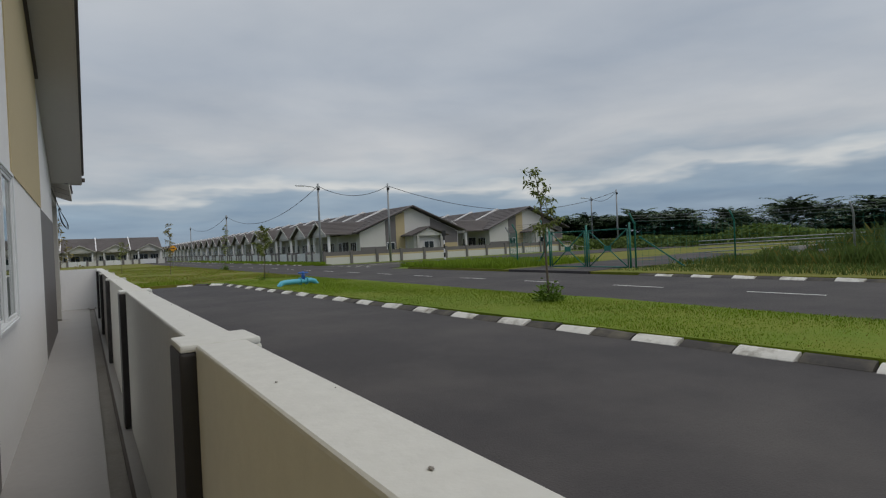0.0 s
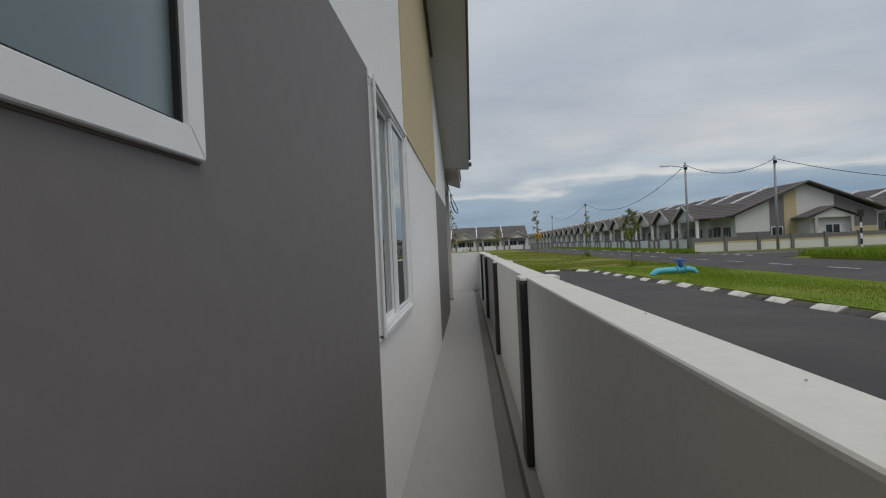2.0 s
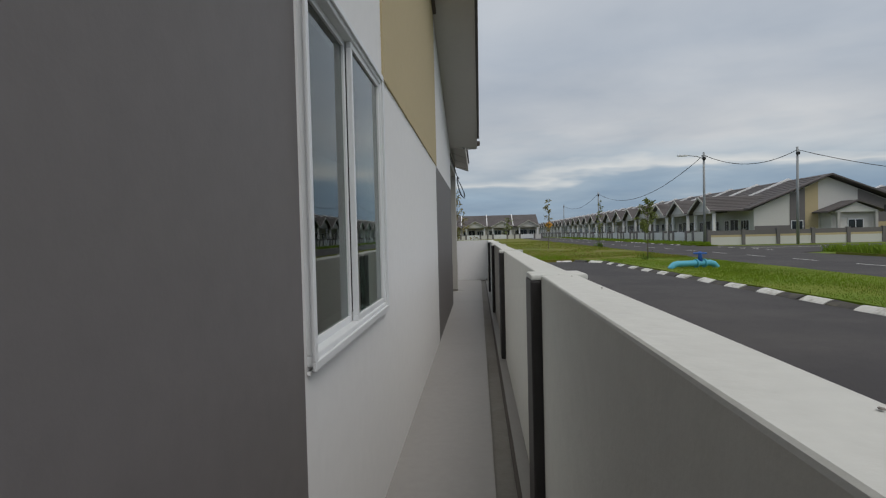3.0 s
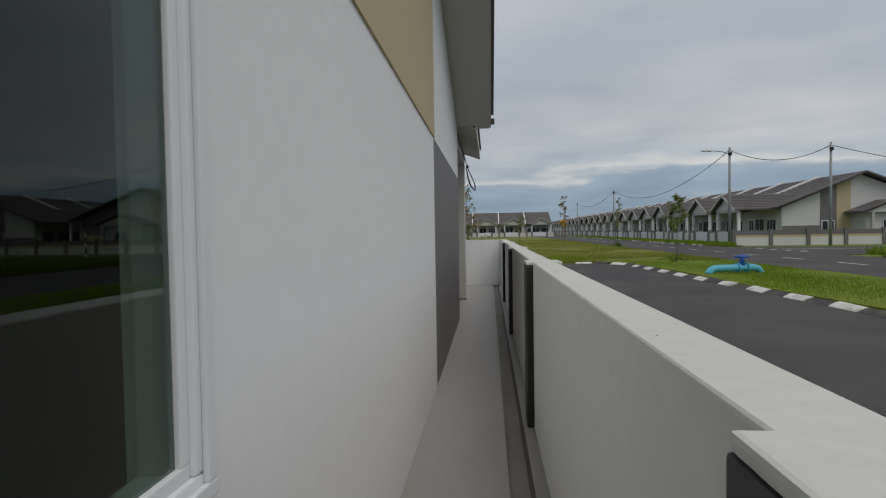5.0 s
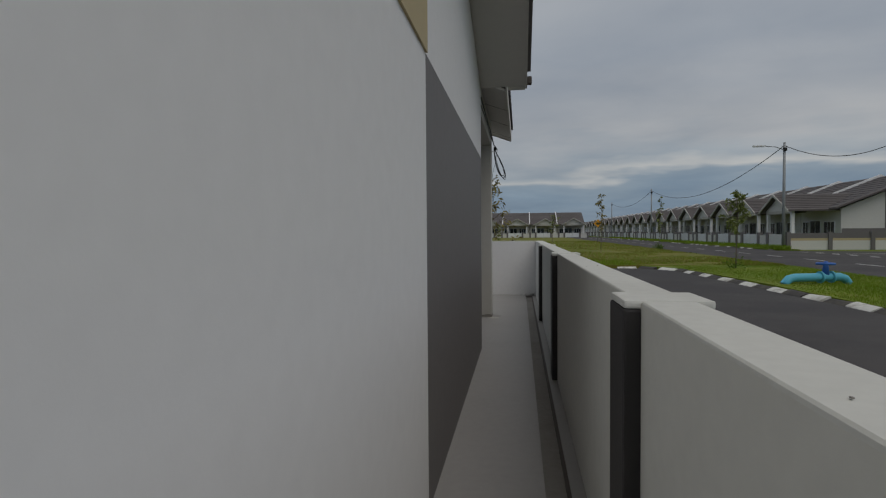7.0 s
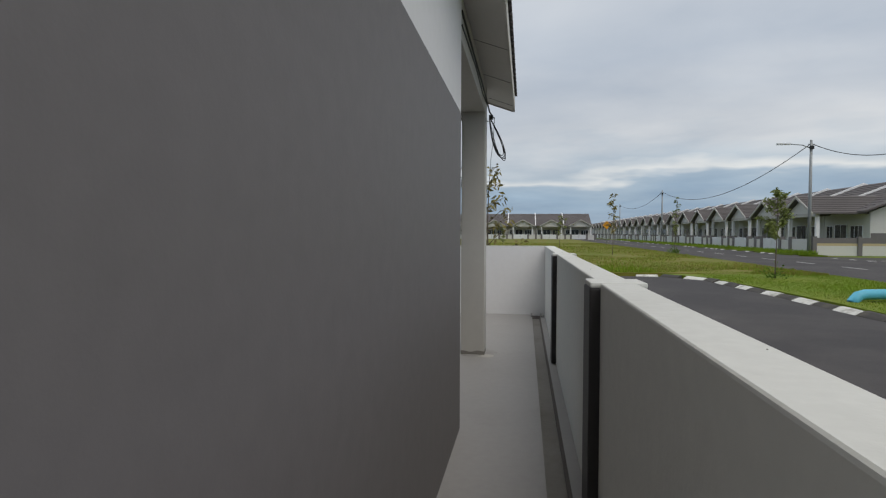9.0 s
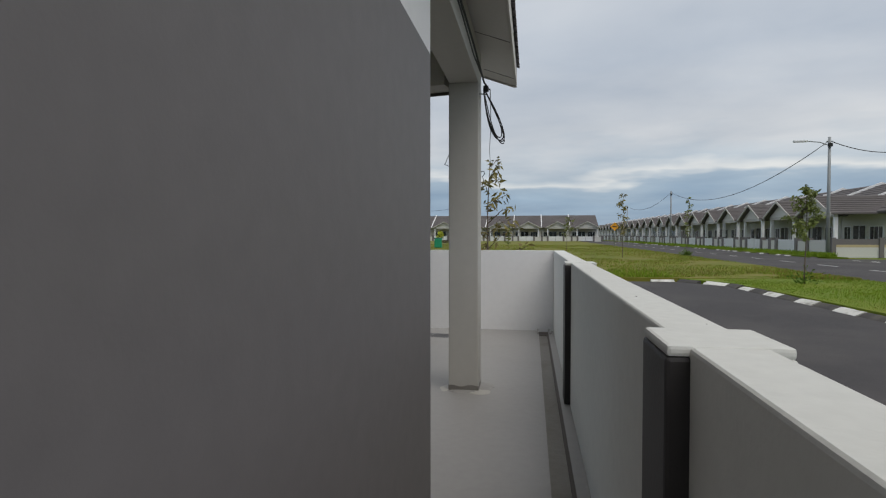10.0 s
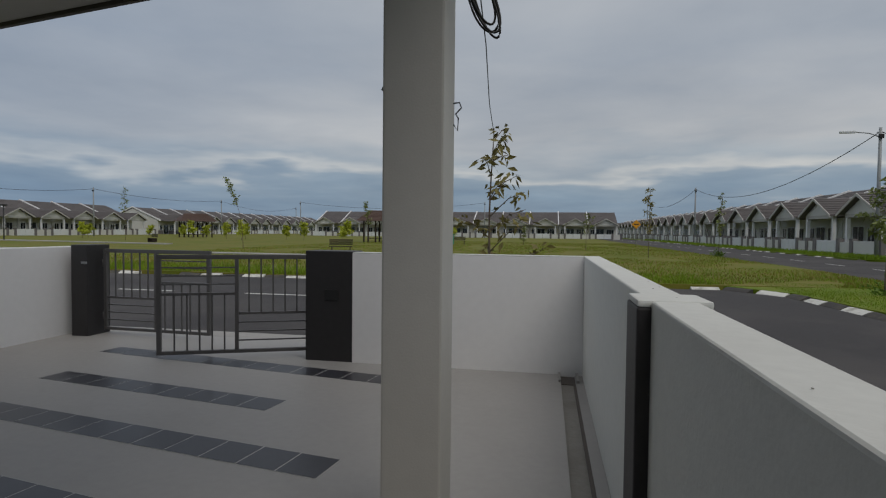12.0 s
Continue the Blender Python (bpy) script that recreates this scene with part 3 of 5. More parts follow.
tiles = setting(thing("floor_tiles", "pale yard floor with rows of dark square tiles", "tiles"), "", "")
bm0 = bmesh.new()
box(bm0, -TS / 2 + 0.005, TS / 2 - 0.005, -TS / 2 + 0.004, TS / 2 - 0.004, -0.01, 0.003, bevel=0.0015)
tile_me = bpy.data.meshes.new("tile")
bm0.to_mesh(tile_me)
bm0.free()
tile_me.materials.append(TILED)
for x1, n, y0 in ((-1.2, 14, 14.77), (-2.12, 9, 15.85), (-2.2, 10, 13.98), (-1.0, 14, 16.76)):
    bm = bmesh.new()
    box(bm, -TS * n, 0, -TS / 2, TS / 2, -0.006, 0.0015)
    bed = part("grout_bed", bm, GROUT, tiles, "pale grout between the dark tiles")
    bed.matrix_basis = pose(x1, y0 + TS / 2, 0.001, 0, 0, -SKEW)
    for i in range(n):
        t = new("tile", tile_me)
        t.matrix_basis = pose(x1, y0 + TS / 2, 0.001, 0, 0, -SKEW) @ pose(-TS * (i + 0.5), 0, 0)
        t.parent = tiles
setting(boxes("floor_porch", SCREED, None, (-6.47, WX, YH, 17.6, -0.0119, 0.0), (-6.47, -2.04, 17.6, 18.6, -0.0119, 0.0)), "pale cement car porch floor", "floor")

# ---- gate ----


def pier(name, x0, x1, y0, y1, label):
    p = tagged(thing(name, label, "gate pier"), kind="structure")
    boxes("shaft", DARK, p, (x0, x1, y0, y1, -0.05, H + 0.01), bevel=0.01)
    return p


pr = pier("gate_pier", -2.6, -2.032, 17.61, 17.95, "dark charcoal square gate pier with a small meter plate")
boxes("meter_plate", BLACK, pr, (-2.36, -2.2, 17.598, 17.609, 0.70, 0.82), bevel=0.003, label="small dark plate")
pl = pier("gate_pier", -6.33, -6.07, 18.2, 18.6, "dark charcoal square gate pier with a latch hook")
boxes("latch", GALV, pl, (-6.15, -6.07, 18.18, 18.2, 1.0, 1.03), label="small steel hook")


def gate_leaf(m, label):
    """A leaf 1.72 wide: framed fields of upright and lying bars. x runs from the hinge to the free end."""
    g = tagged(thing("gate_leaf", label, "gate", "double gate"))
    L, T, F = 1.72, 1.20, 0.05
    mid = 0.86

    def part_bars(name, lst, w=0.016):
        for a, b in lst:
            bm = bmesh.new()
            bar(bm, (a[0], 0, a[1]), (b[0], 0, b[1]), w, w)
            part(name, bm, GATEM, g)
    bm = bmesh.new()
    for b in ((0, L, 0.06, 0.06 + F * 0.8), (0, L, T - F, T), (0, F, 0.06 + F * 0.8, T - F), (L - F, L, 0.06 + F * 0.8, T - F), (mid - 0.02, mid + 0.02, 0.06 + F * 0.8, T - F)):
        box(bm, b[0], b[1], -0.022, 0.022, b[2], b[3], bevel=0.003)
    part("gate_frame", bm, GATEM, g, "dark grey steel frame")
    part_bars("rail", [((F, 0.52), (mid - 0.02, 0.52)), ((mid + 0.02, 0.75), (L - F, 0.75))], 0.03)
    part_bars("upright_bar", [((F + (mid - F) * i / 6, 0.535), (F + (mid - F) * i / 6, T - F)) for i in range(1, 6)])
    part_bars("lying_bar", [((F, 0.10 + 0.42 * i / 4), (mid - 0.02, 0.10 + 0.42 * i / 4)) for i in range(1, 4)])
    part_bars("upright_bar", [((mid + (L - F - mid) * i / 6, 0.10), (mid + (L - F - mid) * i / 6, 0.735)) for i in range(1, 6)])
    part_bars("lying_bar", [((mid + 0.02, 0.765 + 0.385 * i / 4), (L - F, 0.765 + 0.385 * i / 4)) for i in range(1, 4)])
    for z in (0.25, 1.0):
        bm = bmesh.new()
        tube(bm, [(-0.02, 0, z - 0.05), (-0.02, 0, z + 0.05)], 0.016)
        part("hinge", bm, GATEM, g)
    g.matrix_world = m
    return g


gate_leaf(pose(-2.62, 17.86, 0, 0, 0, 180 + 23), "dark grey steel gate leaf swung half open")
gate_leaf(pose(-6.02, 18.45, 0, 0, 0, -3), "dark grey steel gate leaf standing shut")

# ---- ground, roads, kerbs ----
G = -0.10


def kx(y):
    """The line of the lane's kerb."""
    return KERB0 + KERBS * y


bm = bmesh.new()
N = 80
xs = [-1400 + 2800 * (i / N) for i in range(N + 1)]
grid = [[bm.verts.new((x, y, G - 0.03)) for x in xs] for y in (-1400, -60, 1600)]
for a, b in zip(grid, grid[1:]):
    for i in range(N):
        bm.faces.new((a[i], a[i + 1], b[i + 1], b[i]))
setting(part("ground", bm, GRASS, None), "flat grassy ground reaching to the horizon", "ground")
R0, R1 = ROAD0, ROAD1     # main road, near and far edge
KY = 28.6                 # far kerb of the street in front of the gate
strip("lane", ASPH, [(0.66, -60), (kx(-60) - 0.1, -60), (kx(KY - 1.5) - 0.1, KY - 1.5), (kx(KY - 1.5) - 1.2, KY - 0.15), (-120, KY - 0.15), (-120, 19.4), (0.66, 19.4)], G + 0.005, 0.04, "worn dark asphalt lane beside the house", "road")
strip("apron", CONC, [(-120, 17.76), (0.66, 17.76), (0.66, 19.399), (-120, 19.399)], G + 0.012, 0.06, "grey concrete apron before the gate", "pavement")
strip("road", ASPH, [(R0, -80), (R1, -80), (R1, 34), (R1 + 6, 36), (120, 38), (120, 46), (R1 + 6, 47), (R1, 49), (R1, 420), (R0, 420)], G + 0.006, 0.04, "dark asphalt main road with a side street", "road")
lines = setting(thing("road_markings", "white dashed centre line and give-way lines on the road", "road marking"), "", "")
for i in range(-10, 45):
    y = 3.0 + i * 4.5
    boxes("dash", LINEW, lines, (RC - 0.05, RC + 0.05, y, y + 1.9, G, G + 0.010))
for i in range(9):
    boxes("stop_bar", LINEW, lines, (R1 + 0.4 + 0.5 * (i % 2), R1 + 0.5 + 0.5 * (i % 2), 38 + i * 0.95, 38.8 + i * 0.95, G, G + 0.010))
boxes("edge_line", LINEW, lines, (R1 + 1.5, R1 + 11, 43.0, 43.15, G, G + 0.010))
for i in range(26):
    x = -2 - i * 3.6
    boxes("dash", LINEW, lines, (x - 1.6, x, 24.1, 24.2, G, G + 0.010))

kerb_bm = bmesh.new()
prism(kerb_bm, [(-0.15, -0.05), (0.11, -0.05), (0.11, 0.10), (0.03, 0.095), (-0.09, 0.045), (-0.15, 0.008)], "y", -0.375, 0.375)
bmesh.ops.bevel(kerb_bm, geom=[e for e in kerb_bm.edges if e.calc_length() > 0.7], offset=0.015, segments=1, affect="EDGES")
kerb_me = []
for m in (KERBW, KERBK):
    me = bpy.data.meshes.new("kerb_stone")
    kerb_bm.to_mesh(me)
    me.materials.append(m)
    kerb_me.append(me)
kerb_bm.free()
rk = random.Random(3)


def kerb_run(name, label, a, b, flip=1, lost=0.0, sink=0.0):
    k = setting(thing(name, label, "kerb"), "", "")
    a, b = Vector((*a, G)), Vector((*b, G))
    d = b - a
    n = int(d.length / 0.78)
    ang = math.degrees(math.atan2(d.y, d.x)) - 90 + (0 if flip > 0 else 180)
    for i in range(n):
        if rk.random() < lost:
            continue
        o = new("kerb_stone", kerb_me[i % 2])
        o.parent = k
        o.matrix_basis = pose(*(a + d * ((i + 0.5) / n) + Vector((rk.uniform(-0.02, 0.02), 0, rk.uniform(-0.02, 0.0) - sink))), rk.uniform(-2, 2), rk.uniform(-2, 2), ang + rk.uniform(-1.2, 1.2))
    return k


kerb_run("kerb_lane", "black and white painted kerb stones beside the lane", (kx(-14), -14), (kx(KY - 1.5), KY - 1.5))
kerb_run("kerb_corner", "black and white painted kerb stones round the corner", (kx(KY - 1.5), KY - 1.5), (kx(KY) - 1.1, KY))
kerb_run("kerb_street", "black and white painted kerb stones along the park", (kx(KY) - 1.2, KY), (-60, KY), lost=0.3, sink=0.015)
kerb_run("kerb_road", "black and white painted kerb stones of the main road", (R1, -20), (R1, 11.5))
kerb_run("kerb_road_far", "black and white painted kerb stones before the houses", (R1, 49), (R1, 140), lost=0.45, sink=0.02)
kerb_run("kerb_park", "broken white kerb stones half sunk in the grass", (R0, 52), (R0, 21), lost=0.6, sink=0.015)

# raised grass of the verge and the park
def turf(name, pts, label, step, amp=0.05, material=GRASS):
    bm = bmesh.new()
    vs = [bm.verts.new((*p, G + 0.11)) for p in pts]
    bm.faces.new(vs)
    bmesh.ops.triangulate(bm, faces=bm.faces[:])
    bmesh.ops.subdivide_edges(bm, edges=bm.edges[:], cuts=step, use_grid_fill=True)
    for v in bm.verts:
        v.co.z += amp * noise.noise(Vector((v.co.x * 0.4, v.co.y * 0.4, 0)))
    ex = bmesh.ops.extrude_face_region(bm, geom=bm.faces[:])
    for v in ex["geom"]:
        if isinstance(v, bmesh.types.BMVert):
            v.co.z -= 0.3
    bmesh.ops.recalc_face_normals(bm, faces=bm.faces[:])
    return setting(part(name, bm, material, None), label, "grass")


turf("verge", [(kx(-60) + 0.1, -60), (R0, -60), (R0, KY - 1.4), (kx(KY - 1.5) + 0.1, KY - 1.4)], "bright green grass verge between lane and road", 24)
turf("tree_strip", [(-1.95, 17.77), (0.7, 17.77), (0.7, 19.38), (-1.95, 19.38)], "narrow grass strip outside the boundary wall", 6, 0.02)
turf("park", [(R0, KY + 0.1), (R0, 190), (-150, 190), (-150, KY + 0.1)], "wide rough lawn of a park", 40, 0.06, GRASSP)
turf("park_corner", [(kx(KY - 1.5) + 0.1, KY - 1.4), (R0, KY - 1.4), (R0, KY + 0.1), (kx(KY) - 1.05, KY + 0.1)], "grass corner of the park", 8, 0.03)
turf("verge_far", [(R1 + 0.12, -60), (130, -60), (130, 33), (40, 33), (R1 + 5, 33), (R1 + 0.12, 31), (R1 + 0.12, 19.9), (40, 22.1), (36, 14.4), (R1 + 0.12, 14.2)], "overgrown grass beyond the main road", 20, 0.03, GRASSP)
turf("verge_houses", [(R1 + 0.12, 51), (FENX - 0.05, 49), (FENX - 0.05, 190), (R1 + 0.12, 190)], "grass strip before the house fences", 20, 0.05)

# ---- terraced houses ----


def gable(bm, x0, x1, y0, y1, ze, zr, th=0.14, axis="y"):
    """Two roof slabs with the ridge along axis."""
    if axis == "y":
        m = (x0 + x1) / 2
        prism(bm, [(x0, ze), (m, zr), (x1, ze), (x1, ze + th), (m, zr + th), (x0, ze + th)], "y", y0, y1)
    else:
        m = (y0 + y1) / 2
        prism(bm, [(y0, ze), (m, zr), (y1, ze), (y1, ze + th), (m, zr + th), (y0, ze + th)], "x", x0, x1)


def far_window(parent, x, y0, y1, z0, z1, n=2, axis="x"):
    """A dark glazed window with a white frame on the front (axis x) or the side (axis y) of a far house."""
    def q(a0, a1, b0, b1, z0, z1):
        return (a0, a1, b0, b1, z0, z1) if axis == "x" else (b0, b1, a0, a1, z0, z1)
    w = boxes("window", ALU, parent, q(x - 0.05, x, y0, y1, z0, z1))
    step = (y1 - y0 - 0.07) / n
    for i in range(n):
        boxes("pane", DARKGL, w, q(x - 0.056, x - 0.051, y0 + step * i + 0.07, y0 + step * (i + 1), z0 + 0.07, z1 - 0.07))


def row_house(corner=False):
    """One terrace unit, 6.7 wide in y, its front towards -x; the origin lies on the front fence line."""
    W = 6.7
    h = thing("terraced_house", "single-storey terraced house, white and grey walls, brown-grey tile roof" if not corner else "corner terraced house with a white, grey and tan gable wall", "house", "terrace of houses")
    # main body: x 5.5 to 19.5, ridge in the middle
    bm = bmesh.new()
    prism(bm, [(5.7, G), (19.3, G), (19.3, 3.2), (12.5, 6.05), (5.7, 3.2)], "y", 0.05, W - 0.05)
    part("wall", bm, HAZE, h, "white painted wall")
    bm = bmesh.new()
    gable(bm, 4.9, 20.1, 0.1 if not corner else -0.7, W - 0.1, 3.15, 6.2)
    part("roof", bm, ROOF, h, "brown-grey concrete tiles")
    bm = bmesh.new()
    prism(bm, [(5.0, 3.1), (12.5, 6.28), (20.0, 3.1), (20.0, 3.46), (12.5, 6.56), (5.0, 3.46)], "y", W - 0.1, W + 0.1)
    part("parapet", bm, WHITE, h, "white party-wall upstand")
    # front porch gable towards the street
    bm = bmesh.new()
    gable(bm, 1.7, 9.0, 0.25, 5.85, 3.05, 4.50, axis="x")
    part("porch_roof", bm, ROOF, h, "tiled porch gable")
    bm = bmesh.new()
    prism(bm, [(0.6, 3.13), (5.5, 3.13), (3.05, 4.36)], "x", 2.1, 2.25)
    part("porch_gable", bm, HAZE, h, "white porch gable wall")
    for y0, y1 in ((0.2, 3.05), (5.9, 3.05)):
        bm = bmesh.new()
        prism(bm, [(y0, 2.95), (y1, 4.42), (y1, 4.63), (y0, 3.15)], "x", 1.62, 1.69)
        part("barge_board", bm, COLUMN, h, "pale barge board")
    bm = bmesh.new()
    for k in range(1, 13):
        x = 4.9 + 7.6 * k / 13
        bar(bm, (x, 0.12, 3.15 + 3.05 * k / 13 + 0.15), (x, W - 0.12, 3.15 + 3.05 * k / 13 + 0.15), 0.10, 0.05)
    part("tile_course", bm, ROOF, h, "lapped rows of roof tiles")
    bm = bmesh.new()
    for k in range(1, 9):
        z = 3.05 + 1.45 * k / 9 + 0.15
        for y in (0.25 + 2.8 * k / 9, 5.85 - 2.8 * k / 9):
            bar(bm, (1.72, y, z), (5.2 + 3.6 * k / 9, y, z), 0.09, 0.045)
    part("porch_tile_course", bm, ROOF, h, "lapped rows of roof tiles")
    boxes("porch_beam", COLUMN, h, (2.12, 2.36, 0.6, 5.5, 2.86, 3.129))
    for y in (0.65, 5.2):
        boxes("porch_column", WHITE, h, (2.15, 2.4, y, y + 0.25, G, 2.86))
    boxes("plinth_band", GREY, h, (5.66, 5.70, 0.06, W - 0.06, G, 0.9))
    far_window(h, 5.69, 0.9, 2.6, 0.9, 2.2, 3)
    far_window(h, 5.69, 3.1, 4.9, G + 0.1, 2.3, 2)
    far_window(h, 5.69, 5.2, 6.2, 1.0, 2.2, 2)
    # front fence and gate
    fw = boxes("fence_wall", HAZE, h, (0, 0.12, 0.1, 1.7, G, 1.0))
    boxes("fence_wall", HAZE, h, (0, 0.12, 5.3, W - 0.1, G, 1.0))
    for y in (-0.2, 1.6, 5.2):
        boxes("gate_post", GREY, fw, (-0.08, 0.3, y, y + 0.4, G, 1.25))
    for y0 in (2.02, 3.62):
        gt = boxes("gate", ALU, h, (0.052, 0.068, y0 + 0.01, y0 + 1.55, 0.03, 1.09), label="white steel driveway gate leaf")
        for i in range(6):
            boxes("slat", ALU, gt, (0.035, 0.051, y0 + 0.061, y0 + 1.499, 0.04 + 0.18 * i, 0.165 + 0.18 * i))
        for q in (y0, y0 + 0.75, y0 + 1.5):
            boxes("stile", ALU, gt, (0.025, 0.034, q, q + 0.06, 0.0, 1.12))
    if corner:
        y = 0.045
        for m, x0, x1, z0, z1, lab in ((GREY, 5.75, 9.0, 0, 1.55, "grey"), (GREY, 9.0, 10.4, 0, 2.1, "grey"), (TAN, 16.0, 19.2, 0, 1.7, "tan"), (GREY, 14.5, 19.2, 1.7, 3.15, "grey")):
            boxes("paint_field", m, h, (x0, x1, y - 0.02, y, z0 + G + 0.1, z1), label=lab + " painted field")
        for m, x0, x1, z0 in ((GREY, 9.0, 10.4, 2.1), (TAN, 10.4, 11.6, 1.0), (GREY, 15.2, 19.0, 3.15)):
            bm = bmesh.new()
            zt = [3.15 + (6.0 - 3.15) * (1 - abs(x - 12.5) / 6.8) for x in (x0, x1)]
            prism(bm, [(x0, z0), (x1, z0), (x1, max(z0 + .01, zt[1])), (x0, max(z0 + .01, zt[0]))], "y", y - 0.02, y)
            part("paint_field", bm, m, h)
        far_window(h, y - 0.022, 9.1, 10.2, 0.4, 2.0, 2, "y")
        # side porch
        boxes("side_bay", HAZE, h, (11.8, 15.6, -1.6, 0.02, G, 2.7))
        bm = bmesh.new()
        gable(bm, 11.0, 16.4, -2.4, 0.0, 2.6, 3.6)
        part("side_porch_roof", bm, ROOF, h)
        bm = bmesh.new()
        prism(bm, [(11.6, 2.62), (15.8, 2.62), (13.7, 3.5)], "y", -2.1, -2.0)
        part("side_gable", bm, HAZE, h)
        for x in (12.0, 15.3):
            boxes("porch_column", COLUMN, h, (x, x + 0.25, -2.15, -1.9, G, 2.7))
        far_window(h, -1.61, 13.2, 14.6, 0.3, 2.0, 2, "y")
        # side fence
        sf = boxes("side_fence", HAZE, h, (0, 30, -3.6, -3.48, G, 0.62), label="white boundary wall")
        boxes("fence_band", TAN, sf, (0, 30, -3.605, -3.475, 0.62, 0.80), label="tan painted band")
        boxes("fence_cap", GREY, sf, (0, 30, -3.605, -3.475, 0.80, 1.2), label="grey painted top band")
        for i in range(11):
            boxes("fence_pier", GREY, sf, (i * 3 - 0.14, i * 3 + 0.14, -3.7, -3.4, G, 1.3))
        boxes("front_return", HAZE, h, (0, 0.12, -3.4, 0, G, 1.1))
    return h


FY = FENY + 3.6
corner_house = row_house(True)
corner_house.location = (FENX, FY, 0)
unit = row_house()
unit.location = (FENX, FY + 6.7, 0)
for i in range(2, 30):
    copy_thing(unit, pose(FENX, FY + 6.7 * i, 0))
copy_thing(corner_house, pose(FENX + 19.5, FY + 1.0, 0))
for i in range(1, 5):
    copy_thing(unit, pose(FENX + 19.5, FY + 1.0 + 6.7 * i, 0))
# far row across the park, and rows to its left
for i in range(11):
    copy_thing(unit, pose(16 - 6.7 * i, FARY, 0, 0, 0, 90))
# the row on the other long side of the park, broken by a side street
for i in range(7):
    copy_thing(unit, pose(-84, 78 + 6.7 * i, 0, 0, 0, 180))
for i in range(15):
    copy_thing(unit, pose(-84, 133 + 6.7 * i, 0, 0, 0, 180))

# ---- poles and cables ----


def utility_pole(x, y, h=8.2, lamp=None, lean=0.0):
    p = tagged(thing("utility_pole", "slender grey spun-concrete utility pole with cable clamps", "utility pole", "utility poles", at=(x, y, G)))
    bm = bmesh.new()
    tube(bm, [(0, 0, 0), (lean * 0.5, 0, h * 0.5), (lean, 0, h)], 0.13, 10, 0.085)
    part("pole", bm, GALV, p)
    bm = bmesh.new()
    bar(bm, (lean - 0.2, 0, h - 0.3), (lean + 0.2, 0, h - 0.3), 0.05, 0.06)
    part("clamp_arm", bm, GALV, p)
    boxes("splice_box", CABLE, p, (lean - 0.13, lean + 0.13, -0.2, 0.0, h - 0.68, h - 0.42), bevel=0.03)
    if lamp:
        bm = bmesh.new()
        tube(bm, [(0, 0, h - 0.6), (lamp * 0.6, 0, h - 0.35), (lamp * 1.5, 0, h - 0.25)], 0.035, 6)
        part("lamp_arm", bm, GALV, p)
        boxes("lamp_head", ALU, p, (lamp * 1.4, lamp * 2.3, -0.13, 0.13, h - 0.32, h - 0.18), bevel=0.04)
    return p


POLES = [(20.5, 50.9, 8.35, -1), (27.5, 49.0, 8.3, None), (21.3, 98, 8.3, None), (21.8, 140, 8.3, None), (64, 49, 8.3, None), (70, 59, 8.3, -1), (-75, 92, 8.3, None), (-75, 129, 8.3, None), (-75, 168, 8.3, None), (-14, 137, 8.3, None), (-58, 135, 8.3, None), (-75, 58, 8.3, None)]
for x, y, h, l in POLES:
    utility_pole(x, y, h, l)
CABLES = [(0, 1, 1.0), (0, 2, 2.4), (2, 3, 1.6), (1, 4, 2.6), (4, 5, 0.9), (6, 7, 0.8), (7, 8, 1.6), (9, 10, 1.4), (6, 11, 1.2)]
for a, b, sag in CABLES:
    A, B = POLES[a], POLES[b]
    A, B = Vector((A[0], A[1], A[2] - 0.35)), Vector((B[0], B[1], B[2] - 0.35))
    bm = bmesh.new()
    tube(bm, [A.lerp(B, i / 24) - Vector((0, 0, sag * 4 * (i / 24) * (1 - i / 24))) for i in range(25)], 0.028, 5)
    tagged(part("overhead_cable", bm, CABLE, None), "black bundled overhead cable sagging between poles", "cable", "overhead cables")

# ---- trees ----


def leaf_quad(bm, p, d, size, r):
    d = Vector(d).normalized()
    u = d.cross(Vector((r.uniform(-1, 1), r.uniform(-1, 1), r.uniform(-0.3, 1)))).normalized()
    n = d.cross(u)
    a, b = p, p + d * size
    m = p + d * size * 0.45
    w = size * 0.19
    vs = [bm.verts.new(q) for q in (a, m + u * w + n * 0.04 * size, b - Vector((0, 0, size * 0.15)), m - u * w + n * 0.04 * size)]
    bm.faces.new(vs)


